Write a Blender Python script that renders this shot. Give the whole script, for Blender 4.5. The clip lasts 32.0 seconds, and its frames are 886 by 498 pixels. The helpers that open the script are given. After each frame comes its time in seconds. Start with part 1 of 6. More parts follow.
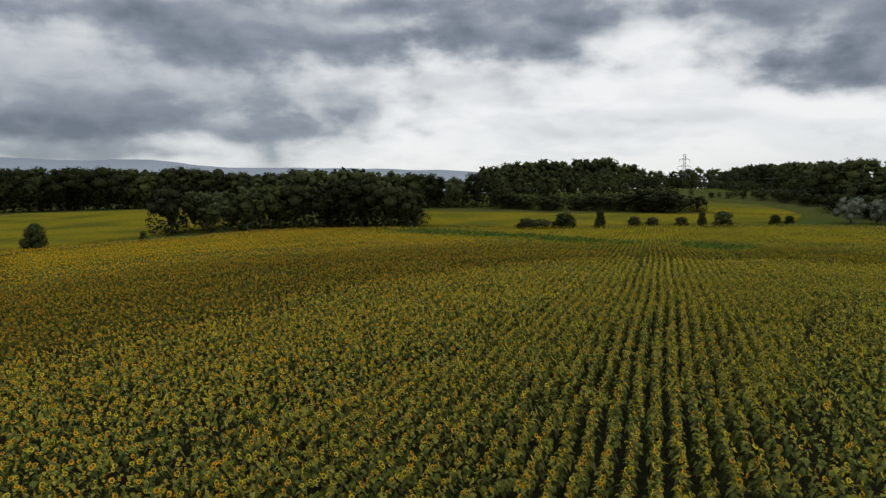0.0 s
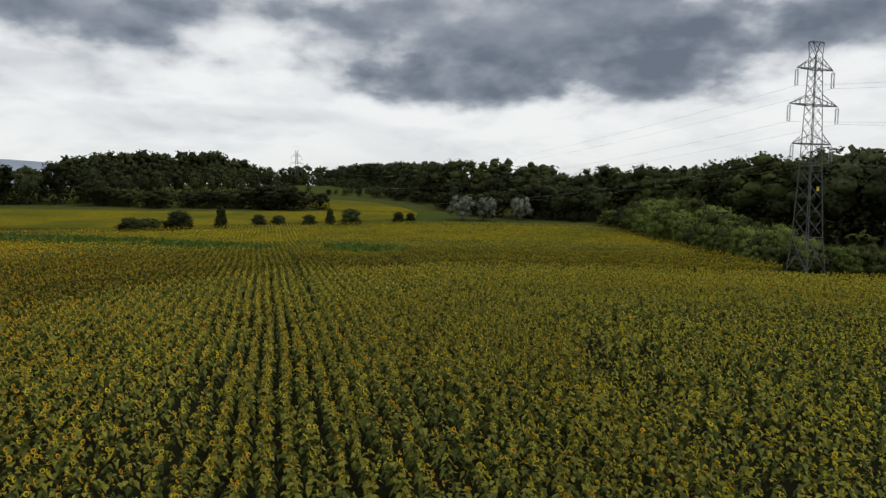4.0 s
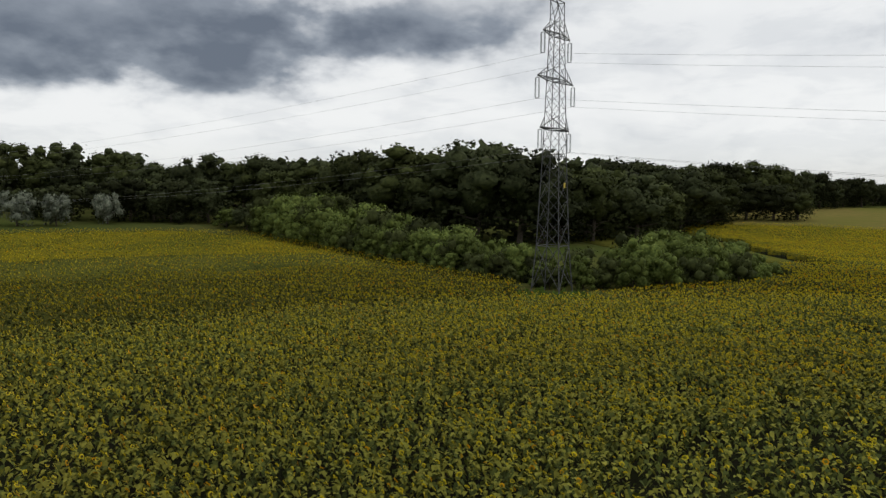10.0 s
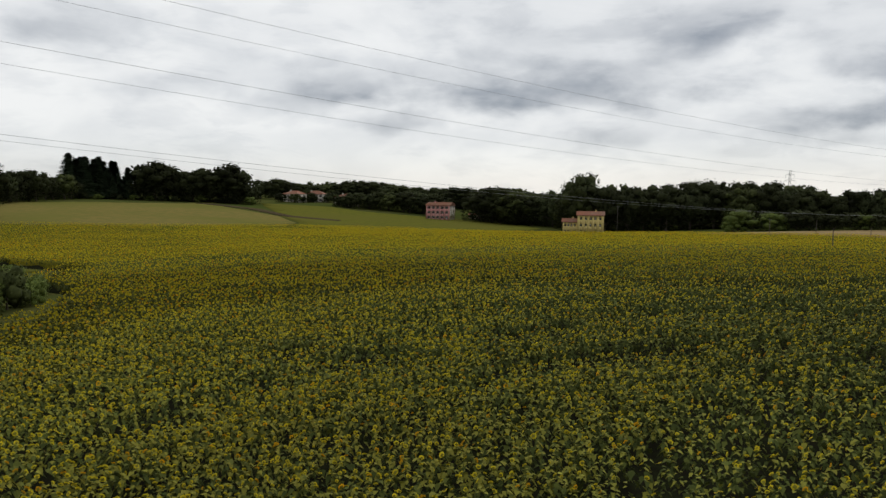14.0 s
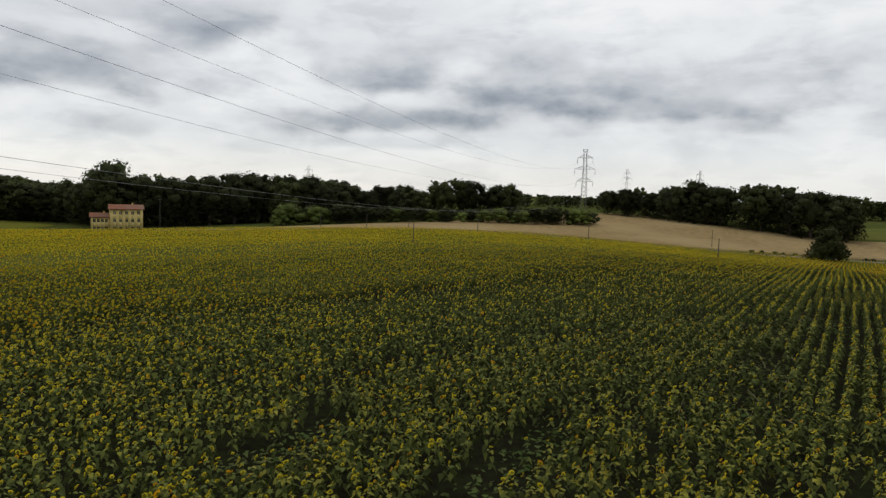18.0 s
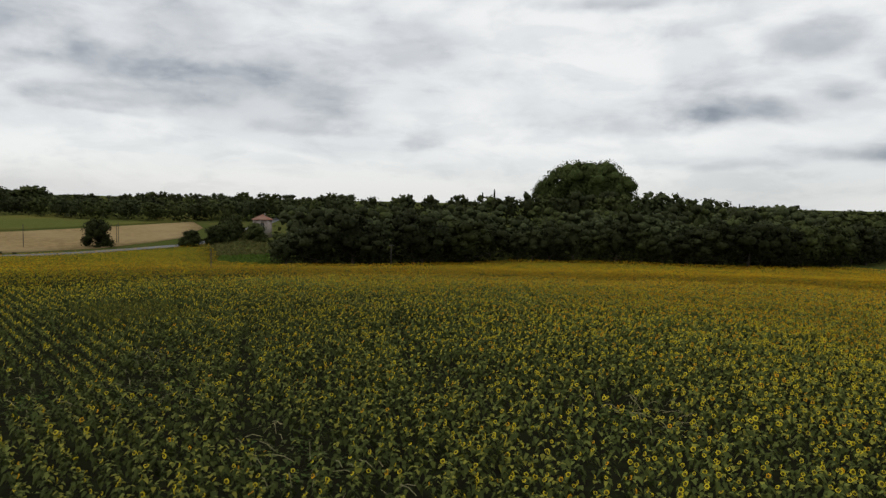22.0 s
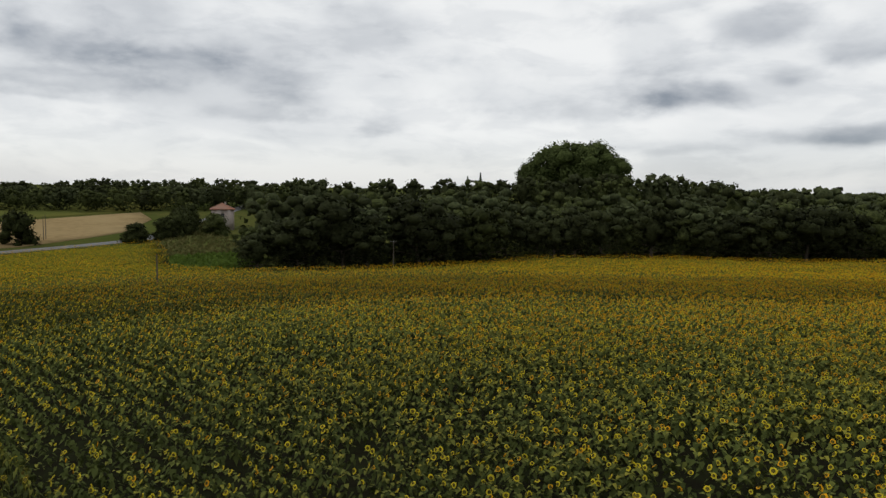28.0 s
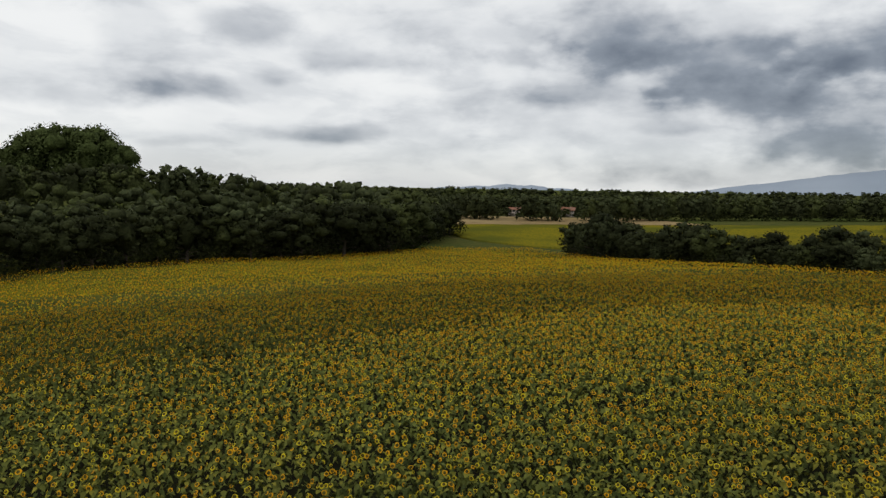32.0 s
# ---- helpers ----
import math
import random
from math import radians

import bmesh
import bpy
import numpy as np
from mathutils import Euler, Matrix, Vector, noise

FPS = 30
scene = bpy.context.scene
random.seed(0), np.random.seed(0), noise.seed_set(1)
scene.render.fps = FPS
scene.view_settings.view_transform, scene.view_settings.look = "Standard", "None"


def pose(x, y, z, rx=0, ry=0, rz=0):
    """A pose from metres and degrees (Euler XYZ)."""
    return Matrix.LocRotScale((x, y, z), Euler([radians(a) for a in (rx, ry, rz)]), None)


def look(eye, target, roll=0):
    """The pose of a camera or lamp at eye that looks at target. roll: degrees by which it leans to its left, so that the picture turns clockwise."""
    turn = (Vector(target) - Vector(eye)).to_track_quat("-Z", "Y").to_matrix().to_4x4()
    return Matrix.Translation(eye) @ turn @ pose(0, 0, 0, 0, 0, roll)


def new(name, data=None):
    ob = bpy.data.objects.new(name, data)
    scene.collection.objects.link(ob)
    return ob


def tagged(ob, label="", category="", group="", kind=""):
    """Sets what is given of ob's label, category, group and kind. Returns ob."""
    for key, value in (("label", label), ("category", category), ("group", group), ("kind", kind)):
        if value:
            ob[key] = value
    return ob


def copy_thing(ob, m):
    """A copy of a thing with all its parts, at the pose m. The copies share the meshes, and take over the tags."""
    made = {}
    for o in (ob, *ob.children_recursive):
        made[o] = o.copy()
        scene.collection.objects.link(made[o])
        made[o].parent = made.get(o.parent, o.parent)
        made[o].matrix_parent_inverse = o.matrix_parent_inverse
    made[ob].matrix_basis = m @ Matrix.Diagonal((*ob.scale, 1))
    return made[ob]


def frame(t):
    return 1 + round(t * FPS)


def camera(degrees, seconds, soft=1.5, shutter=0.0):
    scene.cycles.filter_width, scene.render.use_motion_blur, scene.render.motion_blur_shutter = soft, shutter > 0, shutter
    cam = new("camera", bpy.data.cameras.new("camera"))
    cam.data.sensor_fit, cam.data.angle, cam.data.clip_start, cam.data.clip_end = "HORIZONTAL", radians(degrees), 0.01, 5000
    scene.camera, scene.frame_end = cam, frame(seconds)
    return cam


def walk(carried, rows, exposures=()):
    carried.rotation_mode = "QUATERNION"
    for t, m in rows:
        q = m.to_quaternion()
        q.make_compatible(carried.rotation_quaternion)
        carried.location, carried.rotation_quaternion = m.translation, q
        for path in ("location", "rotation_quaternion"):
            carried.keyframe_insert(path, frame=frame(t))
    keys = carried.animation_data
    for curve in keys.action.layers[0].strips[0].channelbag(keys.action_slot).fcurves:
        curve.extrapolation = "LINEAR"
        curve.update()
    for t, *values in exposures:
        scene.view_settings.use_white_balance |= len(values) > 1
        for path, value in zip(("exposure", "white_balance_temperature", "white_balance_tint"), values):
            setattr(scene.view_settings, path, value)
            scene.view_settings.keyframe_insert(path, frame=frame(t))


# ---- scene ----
cam = camera(64.4, 32.0, soft=1.4)
# seconds, place, pitch, roll, yaw
PATH = [
    (0, -0.00, -0.00, 12.29, -4.34, -0.13, 0.00),
    (0.5, -0.40, 3.40, 12.29, -4.46, 0.21, -4.01),
    (1, -0.73, 6.89, 12.31, -4.46, 0.24, -8.02),
    (1.5, -0.83, 10.46, 12.28, -4.51, 0.33, -11.53),
    (2, -0.83, 13.93, 12.21, -4.52, 0.39, -15.01),
    (2.5, -0.60, 17.41, 12.11, -4.50, 0.34, -19.08),
    (3, -0.37, 20.73, 12.00, -4.50, 0.48, -23.36),
    (3.5, 0.01, 24.02, 11.93, -4.49, 0.50, -27.60),
    (4, 0.81, 27.33, 11.89, -4.48, 0.51, -31.42),
    (4.5, 1.66, 30.57, 11.87, -4.50, 0.50, -33.25),
    (6.5, 6.79, 44.76, 12.26, -4.64, 0.19, -35.36),
    (7, 8.22, 48.04, 12.25, -4.64, 0.36, -37.65),
    (7.5, 10.05, 51.40, 12.32, -4.69, 0.17, -39.85),
    (8, 11.84, 54.68, 12.38, -4.70, 0.28, -42.75),
    (8.5, 13.80, 57.91, 12.45, -4.75, 0.25, -48.30),
    (9, 15.92, 61.06, 12.44, -4.77, 0.29, -54.01),
    (9.5, 18.20, 64.16, 12.40, -4.75, 0.34, -59.77),
    (10, 20.68, 67.00, 12.39, -4.73, 0.47, -65.44),
    (10.5, 23.19, 69.77, 12.32, -4.66, 0.60, -71.56),
    (11, 26.27, 72.13, 12.15, -4.53, 0.48, -78.37),
    (11.5, 29.04, 74.32, 12.15, -4.49, 0.50, -85.44),
    (12, 32.12, 76.26, 12.17, -4.56, 0.52, -93.30),
    (12.5, 35.50, 77.88, 12.13, -4.58, 0.54, -101.74),
    (13, 39.13, 79.03, 12.05, -4.59, 0.56, -110.47),
    (13.5, 42.37, 79.96, 12.11, -4.61, 0.50, -119.49),
    (14, 45.79, 80.45, 12.17, -4.64, 0.54, -128.50),
    (14.5, 49.13, 80.60, 12.19, -4.65, 0.59, -131.91),
    (16.5, 61.89, 75.79, 11.85, -4.73, 1.33, -143.38),
    (17, 64.49, 73.87, 11.84, -4.67, 1.47, -150.08),
    (17.5, 67.45, 71.67, 11.84, -4.63, 1.56, -158.16),
    (18, 70.13, 69.16, 11.88, -4.55, 1.58, -166.96),
    (18.5, 72.62, 66.47, 11.89, -4.48, 1.55, -175.49),
    (19, 74.82, 63.48, 11.93, -4.53, 1.56, -177.11),
    (19.5, 76.52, 60.49, 12.01, -4.55, 1.54, -180.10),
    (20, 78.06, 57.40, 12.17, -4.46, 1.54, -190.95),
    (20.5, 79.20, 54.09, 12.19, -4.28, 1.49, -205.99),
    (21, 80.25, 50.72, 12.16, -3.97, 1.43, -223.82),
    (21.5, 80.77, 47.31, 12.11, -3.78, 1.22, -236.49),
    (22, 80.44, 44.11, 12.14, -3.83, 1.16, -236.55),
    (22.5, 79.63, 40.94, 12.14, -3.92, 1.12, -236.61),
    (23, 78.35, 37.92, 12.24, -3.99, 1.22, -236.63),
    (23.5, 76.75, 35.07, 12.26, -4.10, 1.19, -236.67),
    (24, 74.86, 32.26, 12.22, -4.24, 1.16, -236.72),
    (24.5, 72.68, 29.51, 12.20, -4.38, 1.07, -236.76),
    (25, 70.26, 26.76, 12.16, -4.50, 1.04, -236.78),
    (25.5, 67.79, 24.15, 12.02, -4.60, 1.09, -236.82),
    (27.5, 55.21, 13.10, 11.49, -4.87, 0.72, -237.75),
    (28, 52.61, 10.64, 11.45, -4.92, 0.68, -239.91),
    (28.5, 50.16, 8.59, 11.44, -4.98, 0.77, -242.19),
    (29, 47.43, 6.60, 11.41, -4.99, 0.76, -244.47),
    (29.5, 44.55, 4.64, 11.47, -5.00, 0.84, -248.45),
    (30, 41.68, 2.70, 11.55, -4.98, 0.96, -254.13),
    (30.5, 38.68, 0.90, 11.67, -5.01, 0.97, -260.30),
    (31, 35.64, -0.71, 11.81, -4.99, 0.97, -266.45),
    (31.5, 32.59, -2.10, 11.90, -5.01, 1.00, -272.72),
    (32, 29.53, -3.22, 11.96, -5.00, 1.00, -279.01),
]
walk(cam, [(t, pose(x, y, z, 90 + p, 0, w) @ pose(0, 0, 0, 0, 0, r)) for t, x, y, z, p, r, w in PATH],
     exposures=[(0, 0.0), (32, 0.0)])

# ---- sky and sun ----
# clouds: azimuth, elevation, half width, half height (degrees), darkness
CLOUDS_A = [
    (175.9, 8.2, 7.1, 1.9, 0.3), (175.4, 6.8, 6.4, 0.6, 0.6), (171.3, 5.8, 2.3, 0.5, 0.3), (159.9, 14.7, 2.7, 1.1, 0.6), (157.0, 6.0, 1.8, 0.4, 0.2),
    (155.5, 11.9, 3.6, 0.8, 0.42), (153.2, 11.7, 3.2, 1.4, 0.42), (150.1, 12.4, 10.9, 2.2, 0.18), (148.6, 6.3, 2.6, 0.3, 0.35), (147.9, 7.4, 4.3, 0.6, 0.42),
    (147.2, 9.8, 4.3, 0.8, 0.5), (143.6, 12.4, 2.9, 2.1, 0.3), (140.2, 9.1, 3.2, 0.8, 0.42), (135.3, 5.8, 2.9, 0.6, 0.45), (133.6, 8.6, 2.3, 1.4, 0.4),
    (125.0, 4.9, 1.4, 0.5, 0.33), (122.7, 2.9, 3.7, 0.9, 0.18), (120, 36, 40, 12, 0.35), (112.9, 7.5, 4.5, 1.8, 0.2),
]
CLOUDS_B = [
    (109.8, 15.5, 5.4, 0.5, 0.5), (109.4, 5.9, 3.6, 0.8, 0.42), (109.2, 6.7, 4.4, 1.2, 0.22), (103.8, 10.4, 2.2, 3.0, 0.36), (103.6, 7.8, 3.0, 1.3, 0.38),
    (102.6, 3.5, 3.9, 0.4, 0.28), (100.8, 7.1, 2.5, 0.9, 0.6), (96.6, 12.1, 2.5, 1.2, 0.55), (94.7, 8.4, 1.0, 0.5, 0.33), (93.9, 8.6, 1.3, 0.5, 0.28),
    (92.0, 4.0, 2.4, 0.7, 0.36), (89.7, 4.1, 4.0, 0.5, 0.36), (89.5, 4.0, 5.5, 0.5, 0.28), (89.3, 10.2, 3.2, 1.0, 0.45), (85.9, 9.8, 5.5, 0.7, 0.4),
    (85.1, 12.8, 4.6, 1.8, 0.28), (79.1, 7.7, 1.8, 1.4, 0.38), (76.1, 12.9, 6.9, 1.8, 0.28), (75.1, 10.2, 2.3, 0.5, 0.48),
]
CLOUDS_C = [
    (71.1, 7.6, 3.2, 0.9, 0.58), (67.8, 11.9, 4.0, 2.0, 0.66), (64.6, 7.5, 1.1, 0.4, 0.66), (62.9, 5.1, 2.6, 0.4, 0.48), (61.2, 11.6, 6.5, 2.6, 0.48),
    (60.7, 2.1, 8.6, 0.6, 0.45), (59.1, 9.5, 5.1, 1.7, 0.66), (57.8, 7.3, 5.1, 1.5, 0.72), (54.9, 1.3, 9.1, 0.8, 0.6), (52.5, 10.3, 4.0, 1.6, 0.66),
    (52.5, 3.2, 4.8, 1.0, 0.82), (51.6, 5.7, 4.0, 2.4, 0.55), (50.8, 9.0, 2.4, 0.6, 0.72), (29.9, 5.2, 7.2, 0.6, 0.78), (28.9, 13.0, 4.8, 0.8, 0.7),
    (28.6, 3.4, 8.1, 0.6, 0.7), (28.5, 6.7, 11.3, 1.0, 0.5), (27.3, 7.9, 9.4, 2.4, 0.42), (19.0, 5.5, 10.9, 1.0, 0.7),
]
CLOUDS_D = [
    (13.8, 12.8, 12.1, 2.0, 0.85), (10.9, 7.8, 5.4, 1.4, 0.33), (6.5, 8.8, 2.7, 2.3, 0.28), (0, 36, 40, 12, 0.5), (-2.6, 8.4, 3.7, 1.4, 0.26),
    (-5.3, 13.4, 6.0, 2.2, 0.8), (-10.2, 5.0, 5.0, 0.5, 0.22), (-10.3, 5.2, 8.6, 1.1, 0.18), (-13.1, 14.0, 4.9, 1.4, 0.55), (-16.2, 6.1, 5.3, 0.5, 0.24),
    (-23.0, 11.9, 3.4, 2.0, 0.45), (-33.4, 9.1, 6.9, 1.4, 0.92), (-39.1, 12.9, 13.7, 3.4, 0.95), (-46.2, 9.2, 5.3, 1.6, 0.9), (-47.3, 13.4, 4.9, 2.7, 0.8),
    (-52.3, 10.1, 1.7, 0.5, 0.5), (-52.3, 10.1, 2.0, 0.7, 0.45), (-52.8, 10.5, 1.2, 0.6, 0.5), (-56.2, 12.0, 3.6, 1.6, 0.4),
]
CLOUDS_E = [
    (-56.3, 12.6, 2.5, 1.7, 0.4), (-62.8, 12.5, 4.7, 1.7, 0.6), (-63.5, 11.1, 4.4, 0.9, 0.5), (-64.4, 13.4, 5.8, 1.6, 0.72), (-71.8, 10.2, 4.1, 1.4, 0.16),
    (-81.2, 11.0, 2.3, 0.8, 0.2), (-101.1, 12.1, 3.2, 1.9, 0.4), (-107.1, 7.6, 4.0, 0.7, 0.2), (-112.9, 12.3, 8.2, 1.8, 0.16), (-120.1, 8.3, 2.8, 0.7, 0.5),
    (-122.4, 8.6, 13.8, 1.6, 0.3), (-123.5, 5.6, 4.1, 0.5, 0.22), (-125.1, 5.9, 2.7, 0.7, 0.25), (-136.8, 7.6, 8.8, 1.0, 0.6), (-139.6, 9.0, 9.5, 1.3, 0.38),
    (-140.9, 4.6, 10.7, 1.1, 0.16), (-141.4, 11.7, 8.5, 1.7, 0.2), (-142.4, 4.3, 2.7, 0.5, 0.22), (-145.9, 10.9, 3.7, 0.9, 0.28),
]
CLOUDS_F = [
    (-148.1, 13.1, 4.6, 1.8, 0.3), (-148.7, 12.2, 3.2, 1.0, 0.33), (-154.2, 5.5, 3.7, 0.6, 0.3), (-161.1, 11.1, 5.9, 2.5, 0.28), (-162.3, 9.6, 4.4, 1.4, 0.35),
    (-162.9, 9.0, 4.0, 0.7, 0.4), (-162.9, 5.8, 5.7, 0.7, 0.45), (-164.0, 3.9, 4.5, 0.4, 0.3), (-164.8, 5.8, 4.9, 0.8, 0.42), (-171.7, 7.9, 2.6, 0.5, 0.33),
    (-173.1, 8.8, 5.1, 1.7, 0.24), (-175.0, 9.6, 5.3, 2.0, 0.25), (-175.6, 11.0, 4.1, 2.1, 0.18), (-177.5, 5.3, 2.2, 0.4, 0.3),
]
# broad grey veils behind the single clouds
VEILS = [(27, 10.5, 17, 5.5, 0.60), (-38, 13.5, 17, 4.0, 0.42), (-80, 12, 14, 2.5, 0.15), (-145, 9, 30, 3.5, 0.14), (172, 9, 18, 4.0, 0.26), (140, 10, 16, 4.0, 0.24), (64, 8, 14, 4.5, 0.45)]
CLOUDS = VEILS + CLOUDS_A + CLOUDS_B + CLOUDS_C + CLOUDS_D + CLOUDS_E + CLOUDS_F


def make_world():
    w = bpy.data.worlds.new("sky")
    scene.world = w
    w.use_nodes = True
    nt = w.node_tree
    nt.nodes.clear()

    def node(kind, **kw):
        n = nt.nodes.new(kind)
        for k, v in kw.items():
            if k == "operation":
                n.operation = v
            elif k == "data_type":
                n.data_type = v
        return n

    def math_(op, a, b=0.0, clamp=False):
        n = node("ShaderNodeMath", operation=op)
        n.use_clamp = clamp
        for i, v in enumerate((a, b)):
            if isinstance(v, (int, float)):
                n.inputs[i].default_value = v
            else:
                nt.links.new(v, n.inputs[i])
        return n.outputs[0]

    def noise_(vec, scale, detail, rough=0.55, distort=0.0):
        n = node("ShaderNodeTexNoise")
        n.inputs["Scale"].default_value, n.inputs["Detail"].default_value = scale, detail
        n.inputs["Roughness"].default_value, n.inputs["Distortion"].default_value = rough, distort
        nt.links.new(vec, n.inputs["Vector"])
        return n

    def ramp(v, lo, hi, a=0.0, b=1.0):
        n = node("ShaderNodeMapRange")
        n.interpolation_type = "SMOOTHSTEP"
        nt.links.new(v, n.inputs["Value"])
        for k, x in zip(("From Min", "From Max", "To Min", "To Max"), (lo, hi, a, b)):
            n.inputs[k].default_value = x
        return n.outputs["Result"]

    way = node("ShaderNodeTexCoord").outputs["Generated"]
    sep = node("ShaderNodeSeparateXYZ")
    nt.links.new(way, sep.inputs[0])
    up = math_("MAXIMUM", sep.outputs["Z"], 0.0)
    # the cloud deck: thin soft banks, flattened towards the horizon
    bank = node("ShaderNodeMapping")
    bank.inputs["Scale"].default_value = (1, 1, 3.2)
    nt.links.new(way, bank.inputs["Vector"])
    deck = noise_(bank.outputs[0], 2.6, 5.0, 0.52, 0.5)
    fine = noise_(bank.outputs[0], 8.5, 7.0, 0.58, 0.3)
    # billows: knobbly edges, and the same a little higher up to shade their undersides
    stretch = node("ShaderNodeMapping")
    stretch.inputs["Scale"].default_value = (1, 1, 1.9)
    nt.links.new(way, stretch.inputs["Vector"])
    lifted = node("ShaderNodeMapping")
    lifted.inputs["Scale"].default_value = (1, 1, 1.9)
    lifted.inputs["Location"].default_value = (0, 0, 0.042)
    nt.links.new(way, lifted.inputs["Vector"])
    billow = noise_(stretch.outputs[0], 10.0, 6.0, 0.50)
    above = noise_(lifted.outputs[0], 10.0, 6.0, 0.50)
    rag = noise_(stretch.outputs[0], 7.0, 4.0, 0.5)
    edge = math_("MULTIPLY", math_("SUBTRACT", billow.outputs["Fac"], 0.5), 1.8)
    under = math_("SUBTRACT", above.outputs["Fac"], billow.outputs["Fac"])
    sub = node("ShaderNodeVectorMath", operation="SUBTRACT")
    sub.inputs[1].default_value = (0.5, 0.5, 0.5)
    nt.links.new(rag.outputs["Color"], sub.inputs[0])
    sc = node("ShaderNodeVectorMath", operation="MULTIPLY")
    sc.inputs[1].default_value = (0.07, 0.07, 0.025)
    nt.links.new(sub.outputs[0], sc.inputs[0])
    warp = node("ShaderNodeVectorMath", operation="ADD")
    nt.links.new(way, warp.inputs[0])
    nt.links.new(sc.outputs[0], warp.inputs[1])
    dark, at = None, warp.outputs[0]
    for k, (az, el, a, b, d) in enumerate(CLOUDS):
        if k and k % 24 == 0:
            # the next lot waits for the last one, which keeps the shader small
            step = node("ShaderNodeVectorMath", operation="ADD")
            nt.links.new(warp.outputs[0], step.inputs[0])
            nt.links.new(math_("MULTIPLY", dark, 1e-6), step.inputs[1])
            at = step.outputs[0]
        m = node("ShaderNodeMapping")
        m.vector_type = "TEXTURE"
        e, z = radians(el), radians(az)
        m.inputs["Location"].default_value = (-math.sin(z) * math.cos(e), math.cos(z) * math.cos(e), math.sin(e))
        m.inputs["Rotation"].default_value = (0, 0, z)
        m.inputs["Scale"].default_value = (radians(a) * 1.32, 0.7, radians(b) * 1.36)
        nt.links.new(at, m.inputs["Vector"])
        ln = node("ShaderNodeVectorMath", operation="LENGTH")
        nt.links.new(m.outputs[0], ln.inputs[0])
        v = ramp(math_("ADD", ln.outputs["Value"], edge), 1.45, 0.42, 0.0, d * (0.62 if d < 0.5 else 0.70 if d < 0.64 else 0.92))
        # dark flat base, paler towards the top
        high = node("ShaderNodeVectorMath", operation="DOT_PRODUCT")
        nt.links.new(m.outputs[0], high.inputs[0])
        high.inputs[1].default_value = (0, 0, -0.36)
        v = math_("MULTIPLY", v, math_("ADD", high.outputs["Value"], 0.80, clamp=True))
        dark = v if dark is None else math_("SUBTRACT", math_("ADD", dark, v), math_("MULTIPLY", dark, v))
    # thin veil between the clouds, and light and shade on their billows
    tone = math_("MULTIPLY", ramp(deck.outputs["Fac"], 0.45, 0.66), 0.17)
    tone = math_("ADD", tone, math_("MULTIPLY", ramp(fine.outputs["Fac"], 0.46, 0.64), 0.11))
    relief = math_("ADD", math_("MULTIPLY", under, 0.7), 0.97)
    dark = math_("MULTIPLY", dark, relief)
    total = math_("ADD", math_("MULTIPLY", tone, math_("SUBTRACT", 1.0, math_("MULTIPLY", dark, 0.6))), dark, clamp=True)
    cloud = node("ShaderNodeValToRGB")
    cr = cloud.color_ramp
    cr.elements[0].position, cr.elements[0].color = 0.0, (0.90, 0.91, 0.91, 1)
    cr.elements[1].position, cr.elements[1].color = 1.0, (0.140, 0.165, 0.208, 1)
    for p, c in ((0.2, (0.74, 0.76, 0.78, 1)), (0.45, (0.52, 0.545, 0.58, 1)), (0.7, (0.275, 0.308, 0.358, 1))):
        el_ = cr.elements.new(p)
        el_.color = c
    nt.links.new(total, cloud.inputs[0])
    # the clear sky behind, seen only as a faint tint low down
    sky = node("ShaderNodeTexSky")
    sky.sky_type = "NISHITA"
    sky.sun_disc = False
    sky.sun_elevation, sky.sun_rotation = radians(48), radians(150)
    sky_s = node("ShaderNodeVectorMath", operation="SCALE")
    sky_s.inputs["Scale"].default_value = 0.10
    nt.links.new(sky.outputs[0], sky_s.inputs[0])
    mix = node("ShaderNodeMix", data_type="RGBA")
    nt.links.new(ramp(up, 0.0, 0.10, 0.78, 0.95), mix.inputs["Factor"])
    nt.links.new(sky_s.outputs[0], mix.inputs["A"])
    nt.links.new(cloud.outputs[0], mix.inputs["B"])
    bg = node("ShaderNodeBackground")
    bg.inputs["Strength"].default_value = 1.0
    nt.links.new(mix.outputs["Result"], bg.inputs["Color"])
    out = node("ShaderNodeOutputWorld")
    nt.links.new(bg.outputs[0], out.inputs["Surface"])


make_world()
sun_data = bpy.data.lights.new("sun", "SUN")
sun_data.energy, sun_data.angle, sun_data.color = 0.6, radians(25), (1.0, 0.96, 0.9)
sun = new("sun", sun_data)
sun.matrix_world = look((0, 0, 0), (-math.sin(radians(150)) * 0.67, -math.cos(radians(150)) * 0.67, -0.74))

# ---- materials ----


